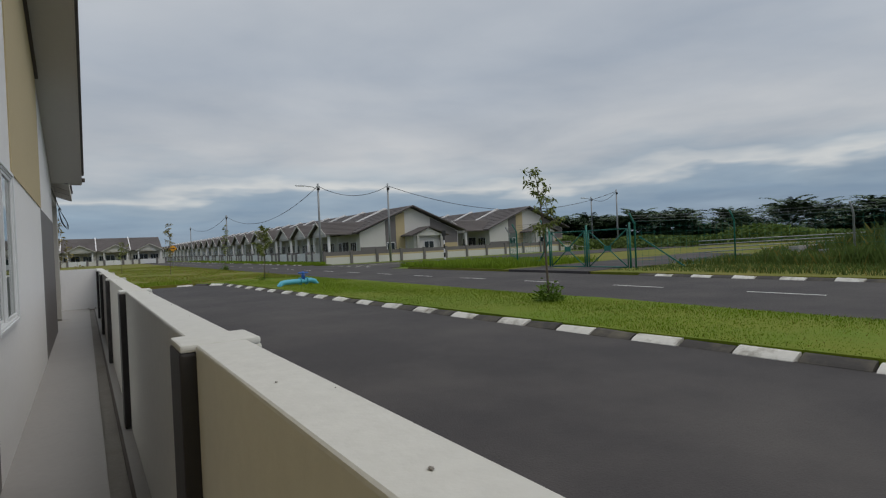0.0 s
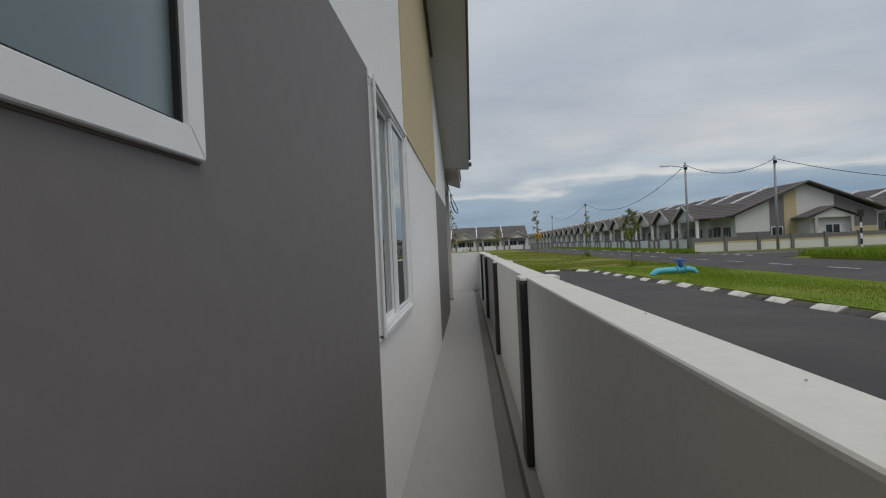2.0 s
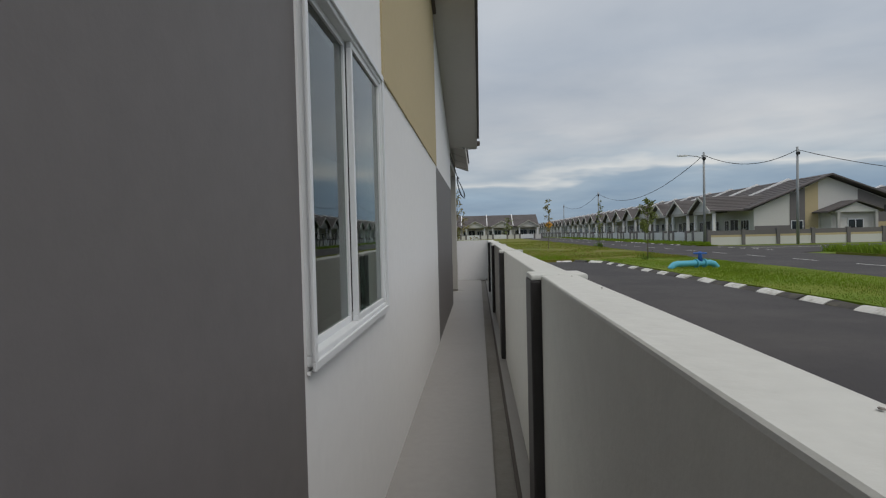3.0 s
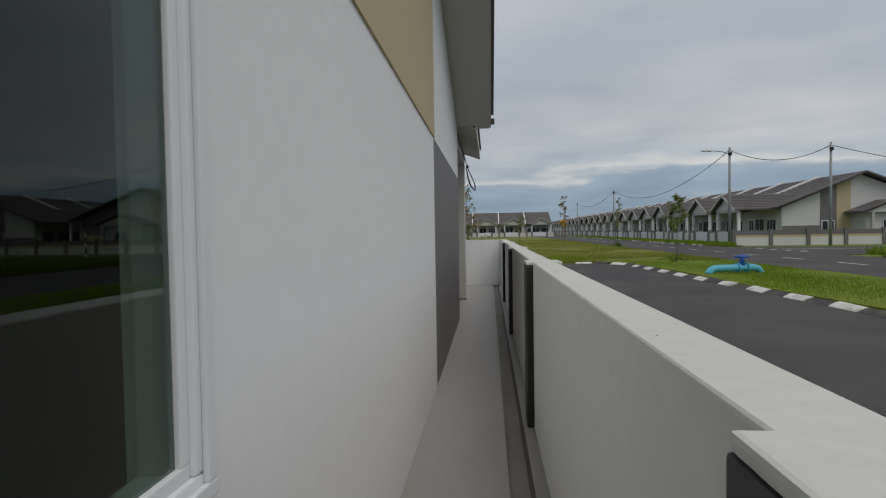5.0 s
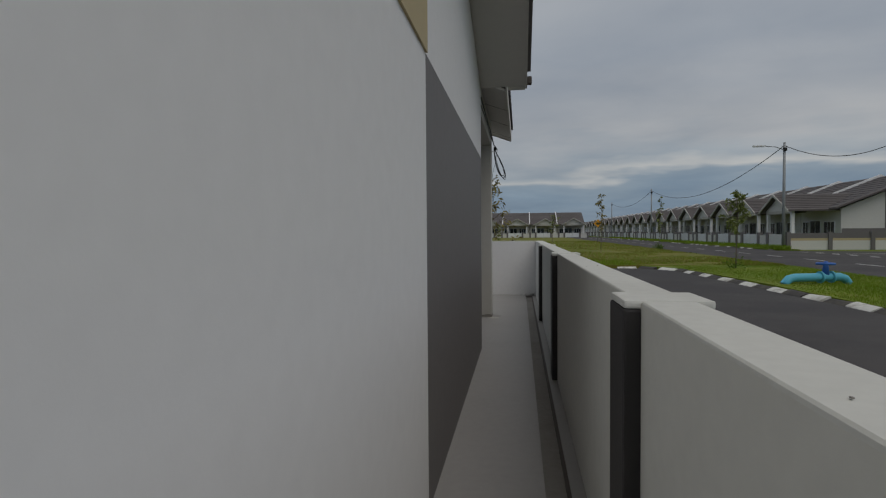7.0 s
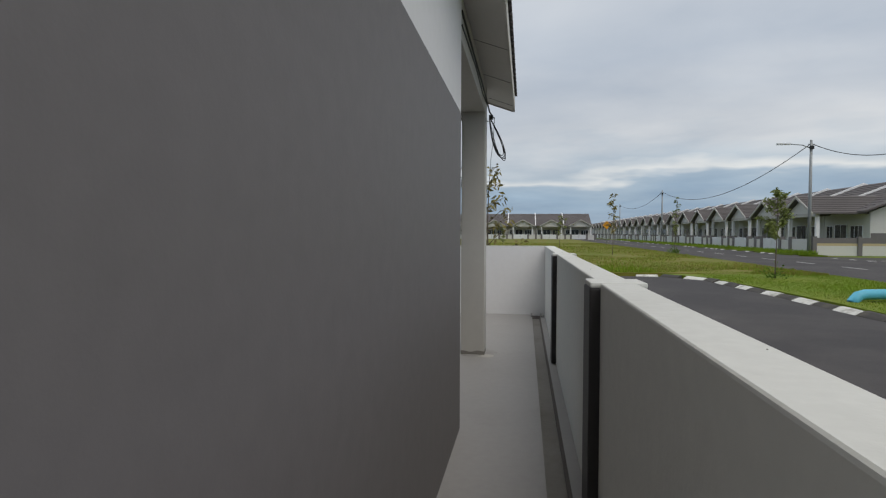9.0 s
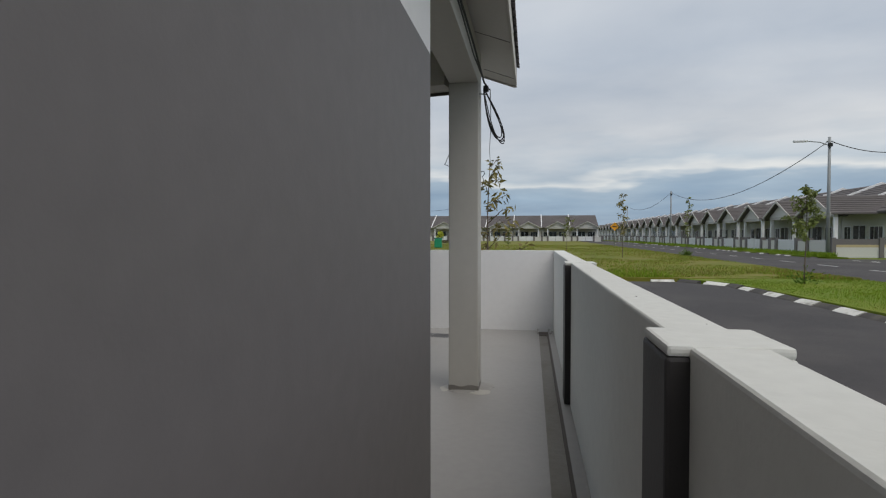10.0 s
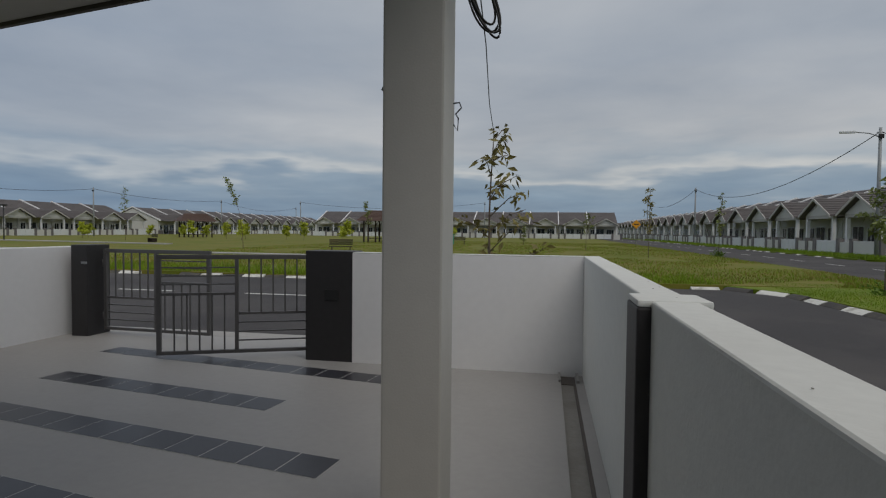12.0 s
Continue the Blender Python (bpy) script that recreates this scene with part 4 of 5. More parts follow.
def sapling(x, y, h, seed, leaves, size, spread, label, base=0.35, lean=(0, 0), material=None, shrub=0, z=0.0, thick=0.022):
    r = random.Random(seed)
    t = tagged(thing("sapling", label, "tree", "young trees", at=(x, y, z)))
    bm = bmesh.new()
    pts = [Vector((lean[0] * s * s + 0.05 * math.sin(s * 5 + seed) * s, lean[1] * s * s + 0.04 * math.cos(s * 4 + seed) * s, h * s)) for s in [i / 10 for i in range(11)]]
    tube(bm, pts, thick, 7, 0.006)
    tips = []
    for i in range(int(9 + h * 2)):
        s = base + (0.97 - base) * (i + r.random()) / int(9 + h * 2)
        k = min(9, int(s * 10))
        p = pts[k].lerp(pts[k + 1], s * 10 - k)
        a = r.uniform(0, 6.28)
        ln = spread * (1.15 - 0.75 * s) * r.uniform(0.5, 1.1)
        d = Vector((math.cos(a), math.sin(a), r.uniform(0.5, 1.3))).normalized()
        mid = p + d * ln * 0.6
        q = mid + Vector((d.x, d.y, d.z * 0.4)) * ln * 0.5
        tube(bm, [p, mid, q], 0.009, 4, 0.003)
        tips += [(mid, d), (q, d), (p.lerp(mid, 0.6), d), (mid.lerp(q, 0.5), d)]
    part("trunk", bm, BARK, t, "thin brown stem and twigs")
    bm = bmesh.new()
    for i in range(leaves):
        p, d = tips[r.randrange(len(tips))]
        dd = Vector((r.gauss(0, 1), r.gauss(0, 1), r.gauss(-0.35, 0.6)))
        leaf_quad(bm, p + Vector((r.gauss(0, 0.05), r.gauss(0, 0.05), r.gauss(0, 0.05))) * spread, dd, size * r.uniform(0.6, 1.2), r)
    part("crown", bm, material or LEAF, t, "sparse small leaves")
    if shrub:
        bm = bmesh.new()
        for i in range(shrub):
            p = Vector((r.gauss(0, 0.15), r.gauss(0, 0.15), abs(r.gauss(0.12, 0.15))))
            leaf_quad(bm, p, (p.x + r.gauss(0, 0.1), p.y + r.gauss(0, 0.1), 0.1 + r.random() * 0.3), 0.13, r)
            leaf_quad(bm, p, (r.gauss(0, 1), r.gauss(0, 1), 0.4), 0.11, r)
        part("undergrowth", bm, UNDER, t, "bright weeds round the foot")
    return t


GZ = G + 0.1
sapling(9.9, 7.0, 3.3, 11, 560, 0.125, 0.75, "young tree with sparse olive leaves and weeds at its foot", 0.46, (-0.25, 0.1), shrub=260, z=GZ, thick=0.035)
sapling(8.3, 27.0, 2.9, 12, 950, 0.14, 0.85, "young bushy green tree on the verge", 0.42, (0.05, 0), shrub=60, z=GZ)
sapling(6.0, 46, 4.2, 13, 240, 0.2, 0.8, "thin young tree with few bronze leaves in the park", 0.3, (0.1, 0), LEAFB, z=GZ)
sapling(11.0, 50, 4.2, 14, 260, 0.18, 0.5, "thin upright young tree by the road", 0.3, (0.2, 0), shrub=200, z=GZ)
sapling(-0.58, 18.8, 2.85, 15, 260, 0.14, 0.95, "young tree with drooping olive leaves behind the boundary wall", 0.15, (-0.05, 0.1), LEAFB, z=GZ)
sapling(3.2, 58, 3.0, 16, 200, 0.2, 0.9, "small young tree in the park", 0.4, (0.3, 0), z=GZ)
sapling(-2.5, 74, 2.3, 17, 300, 0.22, 0.6, "small bushy young tree in the park", 0.1, (0, 0), z=GZ)
sapling(-22.0, 49.0, 5.4, 18, 220, 0.2, 0.7, "leaning young tree with leaves at its top", 0.6, (-1.6, 0.4), z=GZ)
sapling(-20, 72, 4.8, 19, 260, 0.25, 1.0, "thin young tree in the park", 0.4, (-0.2, 0), z=GZ)
sapling(-50, 70, 6.5, 20, 160, 0.25, 0.9, "tall thin bare young tree in the park", 0.5, (-0.2, 0), z=GZ)
for i in range(16):
    r = random.Random(40 + i)
    sapling(-68 + i * 3.6 + r.uniform(-1, 1), 86 + r.uniform(-12, 14), r.uniform(1.8, 2.7), 60 + i, 420, 0.40, 0.95, "young yellow-green shrub tree in the park", 0.25, (0, 0), SHRUB, z=GZ)

# ---- details by the house ----
KX, KYY, KZ = CX1 + 0.045, CY0 + 0.05, 2.93
coil = tagged(thing("cable_coil", "open coil of black cable hung from the porch beam", "cable"))
for k, (w, h, dx) in enumerate(((0.050, 0.46, 0.15), (0.060, 0.50, 0.17), (0.044, 0.52, 0.18), (0.066, 0.48, 0.155))):
    pts = []
    for i in range(33):
        a = 2 * math.pi * i / 32
        drop = (1 - math.cos(a)) / 2
        pts.append((KX + 0.0 + dx * drop + w * math.sin(a) * (0.35 + 0.9 * drop), KYY + 0.014 * k + 0.03 * math.sin(a + k), KZ - 0.05 - h * drop))
    bm = bmesh.new()
    tube(bm, pts, 0.0055, 6)
    part("strand", bm, CABLE, coil)
bm = bmesh.new()
tube(bm, [(CX1 + 0.005, YH, 3.14), (CX1 + 0.012, 12.5, 3.10), (CX1 + 0.02, 13.4, 3.07), (KX, KYY, KZ + 0.02), (KX + 0.05, KYY, KZ - 0.06)], 0.009, 5)
tube(bm, [(CX1 + 0.004, 11.6, 3.04), (CX1 + 0.02, 12.6, 3.02), (CX1 + 0.015, 13.5, 3.0), (KX + 0.02, KYY, KZ - 0.02)], 0.006, 5)
tagged(part("service_cable", bm, CABLE, None), "black service cables clipped along the porch beam", "cable")
clamp = tagged(thing("cable_clamp", "small black cable clamp on the porch beam", "clamp"))
boxes("jaw", CABLE, clamp, (KX - 0.005, KX + 0.045, KYY - 0.03, KYY + 0.03, KZ - 0.075, KZ - 0.02), bevel=0.012)
bm = bmesh.new()
tube(bm, [(CX1 - 0.002, KYY, KZ - 0.09), (KX + 0.02, KYY, KZ - 0.10), (KX + 0.02, KYY, KZ - 0.06)], 0.007, 6)
part("hook", bm, GALV, clamp, "bent steel hook")
bm = bmesh.new()
tube(bm, [(KX + 0.06, KYY, KZ - 0.05), (KX - 0.04, KYY + 1.5, 2.84), (KX - 0.17, KYY + 3.0, 2.76), (-0.56, 18.75, 2.70)], 0.004, 4)
tagged(part("drop_wire", bm, CABLE, None), "thin loose wire hanging from the coil", "wire")
bm = bmesh.new()
tube(bm, [(CX1 + 0.002, CY1 - 0.05, 2.12), (CX1 + 0.03, CY1 - 0.04, 2.125), (CX1 + 0.04, CY1 - 0.04, 2.10), (CX1 + 0.012, CY1 - 0.04, 2.07), (CX1 + 0.025, CY1 - 0.04, 2.05), (CX1 + 0.022, CY1 - 0.04, 1.99), (CX1 + 0.002, CY1 - 0.04, 2.02)], 0.004, 5)
tagged(part("wire_loop", bm, CABLE, None), "twisted loop of black wire out of the column", "wire")

bm = bmesh.new()
tube(bm, [(CX0 - 0.002, CY1 - 0.05, 2.36), (CX0 - 0.03, CY1 - 0.04, 2.30), (CX0 - 0.075, CY1 - 0.04, 2.20), (CX0 - 0.03, CY1 - 0.04, 2.18), (CX0 - 0.004, CY1 - 0.04, 2.21)], 0.005, 5)
tube(bm, [(CX0 - 0.002, CY1 - 0.06, 2.30), (CX0 - 0.02, CY1 - 0.05, 2.2), (CX0 - 0.03, CY1 - 0.05, 2.06)], 0.005, 5)
tagged(part("wire_loop", bm, CABLE, None), "short stub of looped black wire on the column", "wire")

# ---- water pipe on the verge ----
pipe = tagged(thing("water_pipe", "light blue water main with a dark blue valve on the grass", "pipe", at=(*PIPE, G + 0.1)))
bm = bmesh.new()
tube(bm, [(-1.15, 0, -0.1), (-1.15, 0, 0.12), (-1.0, 0, 0.26), (-0.8, 0, 0.30), (0.8, 0, 0.30), (1.0, 0, 0.24), (1.12, 0, 0.1), (1.12, 0, -0.1)], 0.13, 14)
part("pipe_body", bm, BLUE, pipe)
for x in (0.1, 0.5):
    bm = bmesh.new()
    tube(bm, [(x - 0.03, 0, 0.30), (x + 0.03, 0, 0.30)], 0.19, 14)
    part("flange", bm, BLUE, pipe)
bm = bmesh.new()
tube(bm, [(0.3, 0, 0.3), (0.3, 0, 0.62), (0.3, 0, 0.80)], 0.12, 10, 0.05)
part("valve", bm, BLUED, pipe, "dark blue valve body")
bm = bmesh.new()
tube(bm, [(0.3 + 0.24 * math.cos(a), 0.24 * math.sin(a), 0.72) for a in [2 * math.pi * i / 18 for i in range(19)]], 0.04, 6)
bar(bm, (0.06, 0, 0.72), (0.54, 0, 0.72), 0.05, 0.05)
part("hand_wheel", bm, BLUED, pipe, "dark blue hand wheel")
pipe.matrix_world = pose(*PIPE, G + 0.02, 0, 0, 17) @ Matrix.Scale(0.86, 4)

# ---- green gate and mesh fence across the road ----
gg = tagged(thing("green_gate", "green steel double gate with cross braces", "gate", at=(GGX, 0, G)))
GA, GB = 14.0, 19.4
for y in (GA, (GA + GB) / 2, GB):
    bm = bmesh.new()
    tube(bm, [(0, y, 0), (0, y, 2.3)], 0.05, 8)
    part("gate_post", bm, GREEN, gg)
for a, b in ((GA, (GA + GB) / 2), ((GA + GB) / 2, GB)):
    a, b = a + 0.14, b - 0.14
    bm = bmesh.new()
    for p, q in (((a, 0.15), (b, 0.15)), ((a, 2.0), (b, 2.0)), ((a, 0.15), (a, 2.0)), ((b, 0.15), (b, 2.0))):
        tube(bm, [(0, p[0], p[1]), (0, q[0], q[1])], 0.03, 6)
    lf = part("gate_leaf", bm, GREEN, gg)
    for p, q in (((a, 0.15), (b, 2.0)), ((a, 2.0), (b, 0.15))):
        bm = bmesh.new()
        tube(bm, [(0, p[0], p[1]), (0, q[0], q[1])], 0.026, 6)
        part("brace", bm, GREEN, lf)
    bm = bmesh.new()
    box(bm, -0.02, 0.02, (a + b) / 2 - 0.2, (a + b) / 2 + 0.2, 0.95, 1.2)
    part("gusset", bm, GREEN, lf)


def mesh_fence(name, label, pts, h=2.2, tip=0.5):
    f = tagged(thing(name, label, "fence"))
    for i, (p, q) in enumerate(zip(pts, pts[1:] + [None])):
        bm = bmesh.new()
        tube(bm, [(p[0], p[1], G), (p[0], p[1], G + h), (p[0] - tip * 0.7, p[1], G + h + tip)], 0.045, 6)
        part("post", bm, GREEN if i < 2 else GALV, f)
        if q is None:
            break
        d = (Vector(q) - Vector(p)).length
        bm = bmesh.new()
        for z in [0.15 + 0.27 * k for k in range(9)]:
            bar(bm, (*p, G + z), (*q, G + z), 0.007, 0.007)
        for k in range(int(d / 0.35)):
            s = Vector(p).lerp(Vector(q), k / int(d / 0.35))
            bar(bm, (s.x, s.y, G + 0.1), (s.x, s.y, G + h), 0.006, 0.006)
        part("wire_mesh", bm, GREEN, f, "thin green wire mesh")
        for k in range(3):
            bm = bmesh.new()
            bar(bm, (p[0] - 0.12 * k, p[1], G + h + 0.13 * (k + 1)), (q[0] - 0.12 * k, q[1], G + h + 0.13 * (k + 1)), 0.012, 0.012)
            part("barbed_wire", bm, GALV, f)
    return f


mesh_fence("mesh_fence", "green wire mesh fence with leaning barbed posts", [(GGX, GA - 0.3), (GGX + 5.5, GA - 2.0), (GGX + 5.8, GA - 7), (GGX + 6.0, GA - 12), (GGX + 6.2, GA - 17), (GGX + 6.4, GA - 22)])
mesh_fence("mesh_fence", "green wire mesh fence beside the gate", [(GGX, GB + 0.3), (GGX + 1.5, GB + 4.5), (GGX + 5.5, GB + 10)])
for y0, y1 in ((GA - 0.3, GA - 2.2), (GB + 0.3, GB + 2.4)):
    bm = bmesh.new()
    bar(bm, (GGX + 0.3, y0, G + 1.6), (GGX + 1.2, y1, G + 0.05), 0.06, 0.06)
    tagged(part("fence_strut", bm, GREEN, None), "green raking strut of the gate post", "strut", "gate struts")
strip("gate_road", ASPH, [(R1 + 0.01, 14.3), (36, 14.5), (40, 22), (R1 + 0.01, 19.8)], G + 0.125, 0.15, "asphalt forecourt behind the green gate", "road")
slab = tagged(boxes("culvert_slab", CONC, None, (GGX + 12, GGX + 30, 12.0, 12.5, G, 0.55), (GGX + 12, GGX + 30, 10.6, 11.0, G, 0.35)), "low pale concrete drain walls in the grass", "culvert")
for k in range(4):
    bm = bmesh.new()
    tube(bm, [(GGX + 8, 15.5, 0.4 + 0.22 * k), (GGX + 26, 13.6, 0.4 + 0.22 * k)], 0.035, 6)
    tagged(part("guard_rail", bm, GALV, None), "thin steel guard rail along the drain", "rail", "guard rails")


def quads(name, verts, faces, material, label, category):
    me = bpy.data.meshes.new(name)
    me.from_pydata(verts, [], faces)
    me.materials.append(material)
    return tagged(new(name, me), label, category, kind="stuff")


def tufts(name, material, n, place, h, w, seed, label):
    """Many bent blades; place(r) gives x, y, z and a height factor."""
    r = random.Random(seed)
    V, F = [], []
    for i in range(n):
        x, y, z, k = place(r)
        a, hh = r.uniform(0, 6.28), h * k * r.uniform(0.5, 1.2)
        dx, dy, b = math.cos(a) * w * r.uniform(0.6, 1.3), math.sin(a) * w, r.uniform(-0.5, 0.5) * hh
        c = r.uniform(-0.5, 0.5) * hh
        j = len(V)
        V += [(x - dx, y - dy, z - 0.03), (x + dx, y + dy, z - 0.03), (x + dx * 0.5 + b * 0.4, y + dy * 0.5 + c * 0.4, z + hh * 0.6), (x + b, y + c, z + hh)]
        F += [(j, j + 1, j + 2), (j, j + 2, j + 3)]
    return quads(name, V, F, material, label, "grass")


def on_verge(r):
    y = -14 + 44 * r.random() ** 1.15
    return kx(y) + 0.12 + (R0 - kx(y) - 0.15) * r.random(), y, G + 0.11, 1


def patchy(x, y, s):
    return noise.noise(Vector((x * s, y * s, 2.0)))


def on_park(r):
    while True:
        y = KY + 0.3 + 60 * r.random() ** 1.6
        x = R0 - 0.2 - 34 * r.random() ** 1.2
        if patchy(x, y, 0.25) > -0.25:
            return x, y, G + 0.11, 1 + 0.8 * max(0, patchy(x, y, 0.4))


def on_street(r):
    x = 5 - 45 * r.random()
    return x, KY + 0.2 + 3.0 * r.random() ** 2, G + 0.11, 1.6


def on_field(r):
    while True:
        x, y = R1 + 1 + 40 * r.random() ** 1.3, -28 + 42 * r.random()
        k = patchy(x, y, 0.12)
        if x > R1 + 3 or r.random() < 0.4:
            return x, y, G + 0.1, (0.35 if x < GGX + 3 else 1.9) * (0.25 + max(0, k + 0.35)) * (1 + 0.6 * patchy(x, y, 0.6))


def by_far_kerb(r):
    return R1 + 0.2 + (FENX - R1 - 0.4) * r.random(), 50 + 80 * r.random() ** 1.4, G + 0.1, 1


def at_island(r):
    return R1 + 0.2 + 8 * r.random() ** 1.3, 20.5 + 12 * r.random(), G + 0.11, 1.4


tufts("verge_grass", BLADE, 120000, on_verge, 0.038, 0.006, 1, "short bright green grass of the verge")
tufts("verge_straw", BLADED, 5000, on_verge, 0.045, 0.006, 2, "yellowed blades in the verge")
tufts("park_grass", BLADE, 48000, on_park, 0.085, 0.013, 3, "uneven green grass of the park")
tufts("park_straw", BLADED, 46000, on_park, 0.09, 0.013, 4, "yellow-brown dry grass of the park")
tufts("street_grass", BLADE, 12000, on_street, 0.11, 0.016, 5, "long grass along the park kerb")
tufts("field_weeds", WEED, 110000, on_field, 0.62, 0.018, 6, "tall rank weeds beyond the mesh fence")
tufts("field_straw", BLADED, 16000, on_field, 0.62, 0.012, 7, "dry yellow stalks among the weeds")
tufts("fence_grass", BLADE, 7000, by_far_kerb, 0.3, 0.025, 8, "grass before the far house fences")
tufts("island_grass", BLADE, 9000, at_island, 0.28, 0.022, 9, "long grass beside the side street")

# ---- oil palms ----


def palm_belt(n, seed):
    """Young palms: arching fronds, each a midrib with two rows of narrow leaflets."""
    r = random.Random(seed)
    V, F = [], []
    for i in range(n):
        t = r.random()
        x, y = 62 + 46 * t + r.uniform(0, 22), 78 - 96 * t + r.uniform(-4, 8)
        h = r.uniform(0.2, 4.3) + (1.8 if t > 0.8 else 0.0)
        for k in range(22):
            a, e = k * 2.4 + r.random(), r.uniform(0.35, 1.5)
            L = r.uniform(3.0, 4.6)
            ca, sa = math.cos(a), math.sin(a)
            for s in range(1, 13):
                u = s / 12
                rad = L * u * math.cos(e * (1 - 0.35 * u))
                z = h + L * (u * math.sin(e) - 0.55 * u * u)
                px_, py_ = x + rad * ca, y + rad * sa
                w = 0.85 * math.sin(math.pi * (0.12 + 0.8 * u)) * r.uniform(0.8, 1.1)
                for sg in (1, -1):
                    j = len(V)
                    V += [(px_, py_, z), (px_ + 0.38 * ca, py_ + 0.38 * sa, z + 0.06), (px_ + 0.35 * w * ca - sg * sa * w, py_ + 0.35 * w * sa + sg * ca * w, z - 0.25 * w + r.uniform(-0.12, 0.2))]
                    F.append((j, j + 1, j + 2))
    return quads("oil_palms", V, F, PALM, "dense dark belt of young oil palms", "palms")


palm_belt(300, 21)


def thicket(n, seed):
    """Leafy scrub that fills the ground under and before the palms."""
    r = random.Random(seed)
    V, F = [], []
    for i in range(n):
        t = r.random()
        x, y = 56 + 46 * t + r.uniform(-8, 14), 70 - 96 * t + r.uniform(-4, 6)
        k = 0.6 + 1.5 * max(0, 0.4 + noise.noise(Vector((x * 0.11, y * 0.11, 5))))
        z, a, b = G + k * r.random() ** 0.7, r.uniform(0, 6.28), r.uniform(0, 6.28)
        q = r.uniform(0.14, 0.32)
        c = Vector((x, y, z))
        u, v = Vector((math.cos(a), math.sin(a), r.uniform(-0.4, 0.4))) * q, Vector((math.cos(b) * 0.4, math.sin(b) * 0.4, 0.8)) * q
        j = len(V)
        V += [tuple(c - u), tuple(c - v * 0.5), tuple(c + u), tuple(c + v)]
        F.append((j, j + 1, j + 2, j + 3))
    return quads("thicket", V, F, WEED, "rank green scrub before the palms", "scrub")


thicket(60000, 33)

# ---- park furniture ----


def pavilion(x, y, turn):
    p = tagged(thing("pavilion", "open timber park pavilion with a dark tiled hip roof", "pavilion", "park pavilions"))
    bm = bmesh.new()
    z0, z1, w, d, rl = 2.35, 3.5, 2.6, 2.0, 1.5
    b4 = [bm.verts.new(q) for q in ((-w, -d, z0), (w, -d, z0), (w, d, z0), (-w, d, z0))]
    r2 = [bm.verts.new(q) for q in ((-rl, 0, z1), (rl, 0, z1))]
    bm.faces.new((b4[0], b4[1], r2[1], r2[0]))
    bm.faces.new((b4[2], b4[3], r2[0], r2[1]))
    bm.faces.new((b4[1], b4[2], r2[1]))
    bm.faces.new((b4[3], b4[0], r2[0]))
    bm.faces.new(b4[::-1])
    part("roof", bm, TILER, p, "dark brown roof tiles")
    for k in range(1, 8):
        s = k / 8
        bm = bmesh.new()
        for sg in (-1, 1):
            bar(bm, (-w + (w - rl) * s, sg * d * (1 - s), z0 + (z1 - z0) * s + 0.02), (w - (w - rl) * s, sg * d * (1 - s), z0 + (z1 - z0) * s + 0.02), 0.05, 0.04)
        part("tile_course", bm, TILER, p)
    for sx in (-1.9, -0.63, 0.63, 1.9):
        for sy in (-1.3, 1.3):
            boxes("post", WOODD, p, (sx - 0.08, sx + 0.08, sy - 0.08, sy + 0.08, 0, 2.36))
            bm = bmesh.new()
            bar(bm, (sx, sy, 1.8), (sx + 0.35, sy, 2.34), 0.07, 0.07)
            part("knee_brace", bm, WOODD, p)
    boxes("bench", WOODD, p, (-1.8, 1.8, 0.95, 1.25, 0.4, 0.47))
    p.matrix_world = pose(x, y, G + 0.05, 0, 0, turn) @ Matrix.Scale(1.15, 4)
    return p


pavilion(-20.2, 78.5, 8)
pavilion(-58, 95, 50)


def park_bench(x, y, turn):
    b = tagged(thing("park_bench", "dark timber park bench on the lawn", "bench", "park benches"))
    for k in range(4):
        boxes("slat", WOODD, b, (-0.75, 0.75, -0.22 + 0.12 * k, -0.13 + 0.12 * k, 0.42, 0.46))
    for k in range(3):
        boxes("back_slat", WOODD, b, (-0.75, 0.75, 0.26, 0.30, 0.55 + 0.13 * k, 0.64 + 0.13 * k))
    for x0 in (-0.6, 0.55):
        boxes("leg", WOODD, b, (x0, x0 + 0.06, -0.2, 0.25, 0, 0.419))
    b.matrix_world = pose(x, y, G + 0.08, 0, 0, turn)
    return b


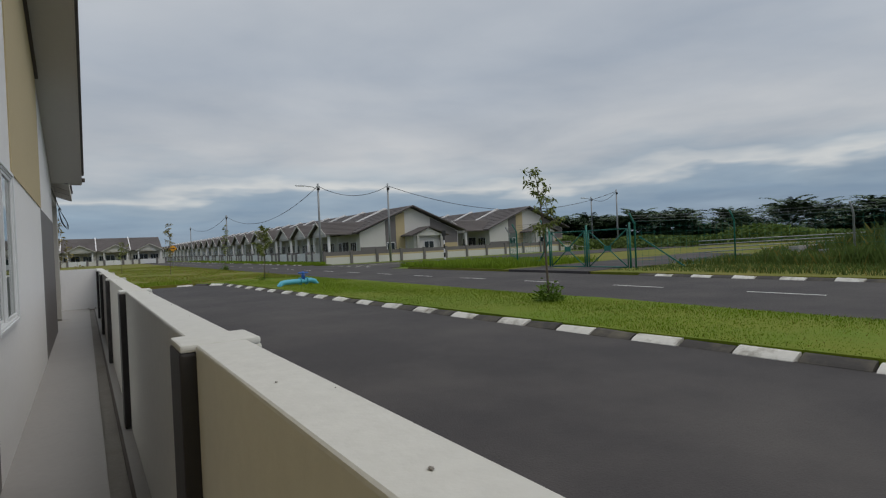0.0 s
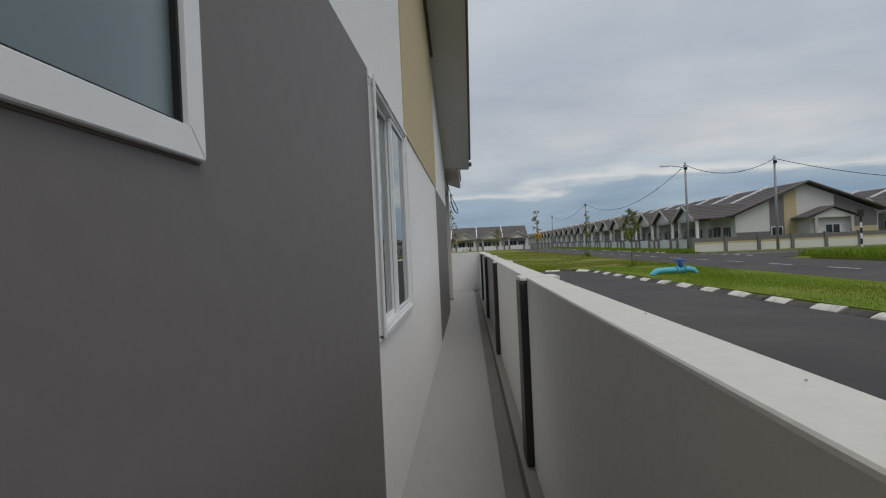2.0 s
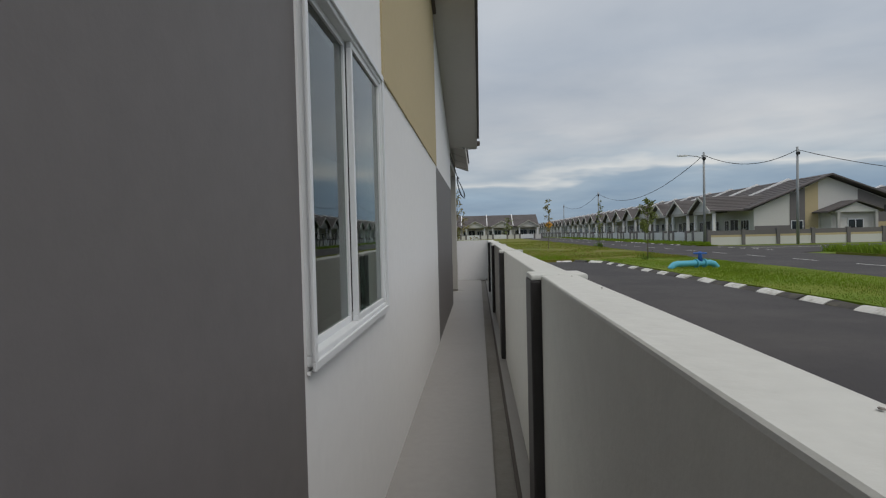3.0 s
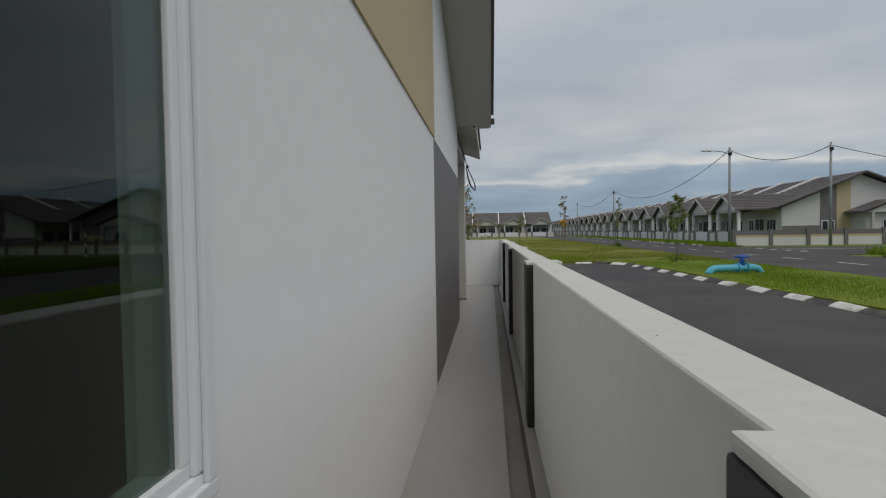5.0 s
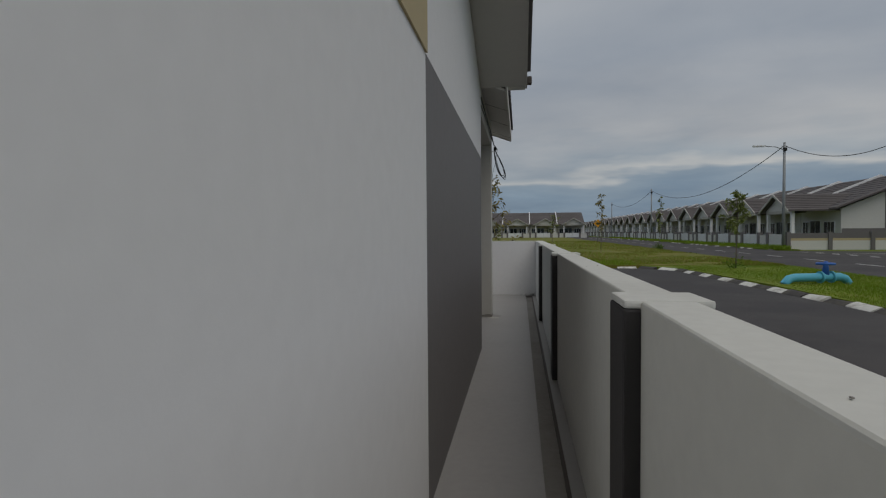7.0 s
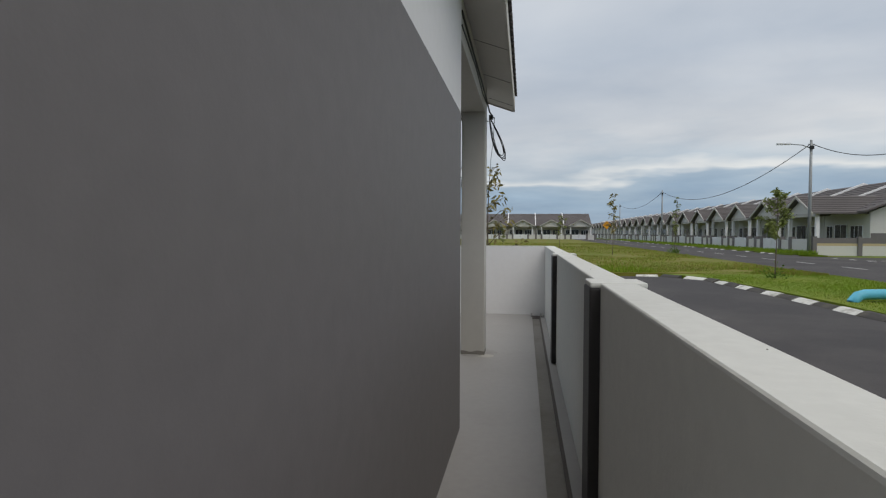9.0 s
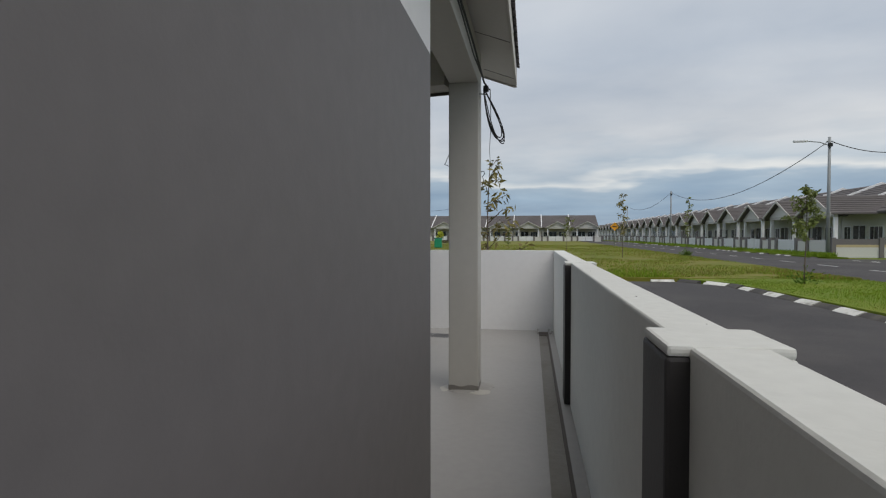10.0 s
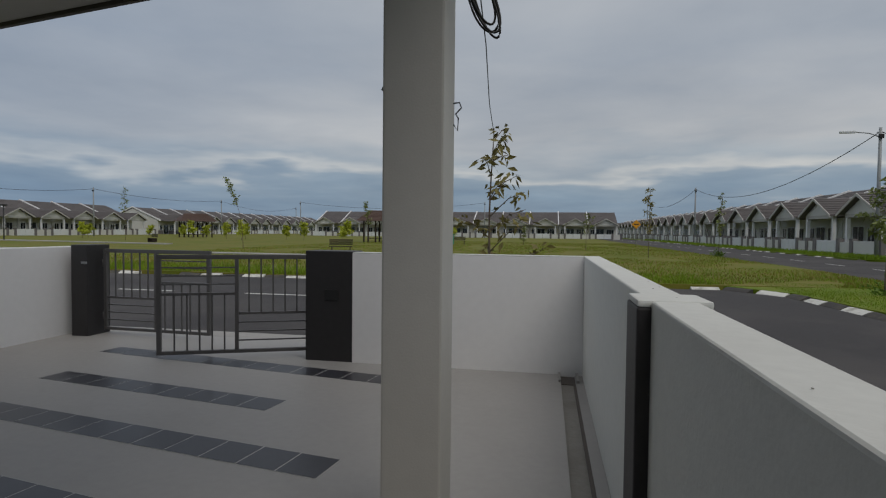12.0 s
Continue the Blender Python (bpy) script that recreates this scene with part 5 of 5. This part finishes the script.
park_bench(-13.0, 45.5, 20)
park_bench(-40, 62, -30)
park_bench(-9.5, 72, 10)
strip("park_path", CONC, [(-70, 43.5), (-9, 40.2), (-6, 41.0), (-6, 41.6), (-9, 41.2), (-70, 45)], G + 0.19, 0.25, "narrow pale concrete path across the lawn", "path")
strip("park_path_far", CONC, [(-70, 62), (-34, 56), (-34, 57.2), (-70, 64)], G + 0.19, 0.25, "pale concrete path farther across the lawn", "path")
bin_ = tagged(thing("litter_bin", "small green litter bin on the park lawn", "bin", at=(-9.9, 68.5, G + 0.08)))
boxes("bin_body", mat("bin_green", (0.01, 0.26, 0.13), 0.5, 0.1, 5, 0), bin_, (-0.4, 0.4, -0.3, 0.3, 0.1, 1.05), bevel=0.08)
boxes("bin_lid", GREEN, bin_, (-0.44, 0.44, -0.34, 0.34, 1.06, 1.2), bevel=0.05)
lp = tagged(thing("park_lamp", "black post lamp in the park", "lamp post", at=(-56, 60, G + 0.05)))
bm = bmesh.new()
tube(bm, [(0, 0, 0), (0, 0, 3.7)], 0.06, 8)
part("post", bm, BLACK, lp)
boxes("lamp_head", BLACK, lp, (-0.25, 0.25, -0.25, 0.25, 3.7, 3.85), bevel=0.05)
sign = tagged(thing("road_sign", "yellow diamond warning sign on a thin post", "sign", at=(10.4, 80, G)))
bm = bmesh.new()
tube(bm, [(0, 0, 0), (0, 0, 2.9)], 0.04, 6)
part("post", bm, GALV, sign)
bm = bmesh.new()
bmesh.ops.create_cube(bm, size=1, matrix=Matrix.Translation((0, -0.06, 2.6)) @ pose(0, 0, 0, 0, 45, 0) @ Matrix.Diagonal((0.75, 0.03, 0.75, 1)))
part("sign_plate", bm, YELL, sign, "yellow plate")
boxes("sign_symbol", BLACK, sign, (-0.28, 0.28, -0.085, -0.078, 2.54, 2.66), label="black bar symbol")
mk = tagged(thing("marker_post", "black and white banded marker post by the side street", "marker post", at=(R1 + 9.5, 40.5, G)))
for k in range(6):
    boxes("band", BLACK if k % 2 else WHITE, mk, (-0.05, 0.05, -0.05, 0.05, 0.4 * k + 0.001, 0.4 * k + 0.4))
boxes("marker_plate", BLACK, mk, (-0.2, 0.2, -0.04, 0.04, 2.401, 2.9))
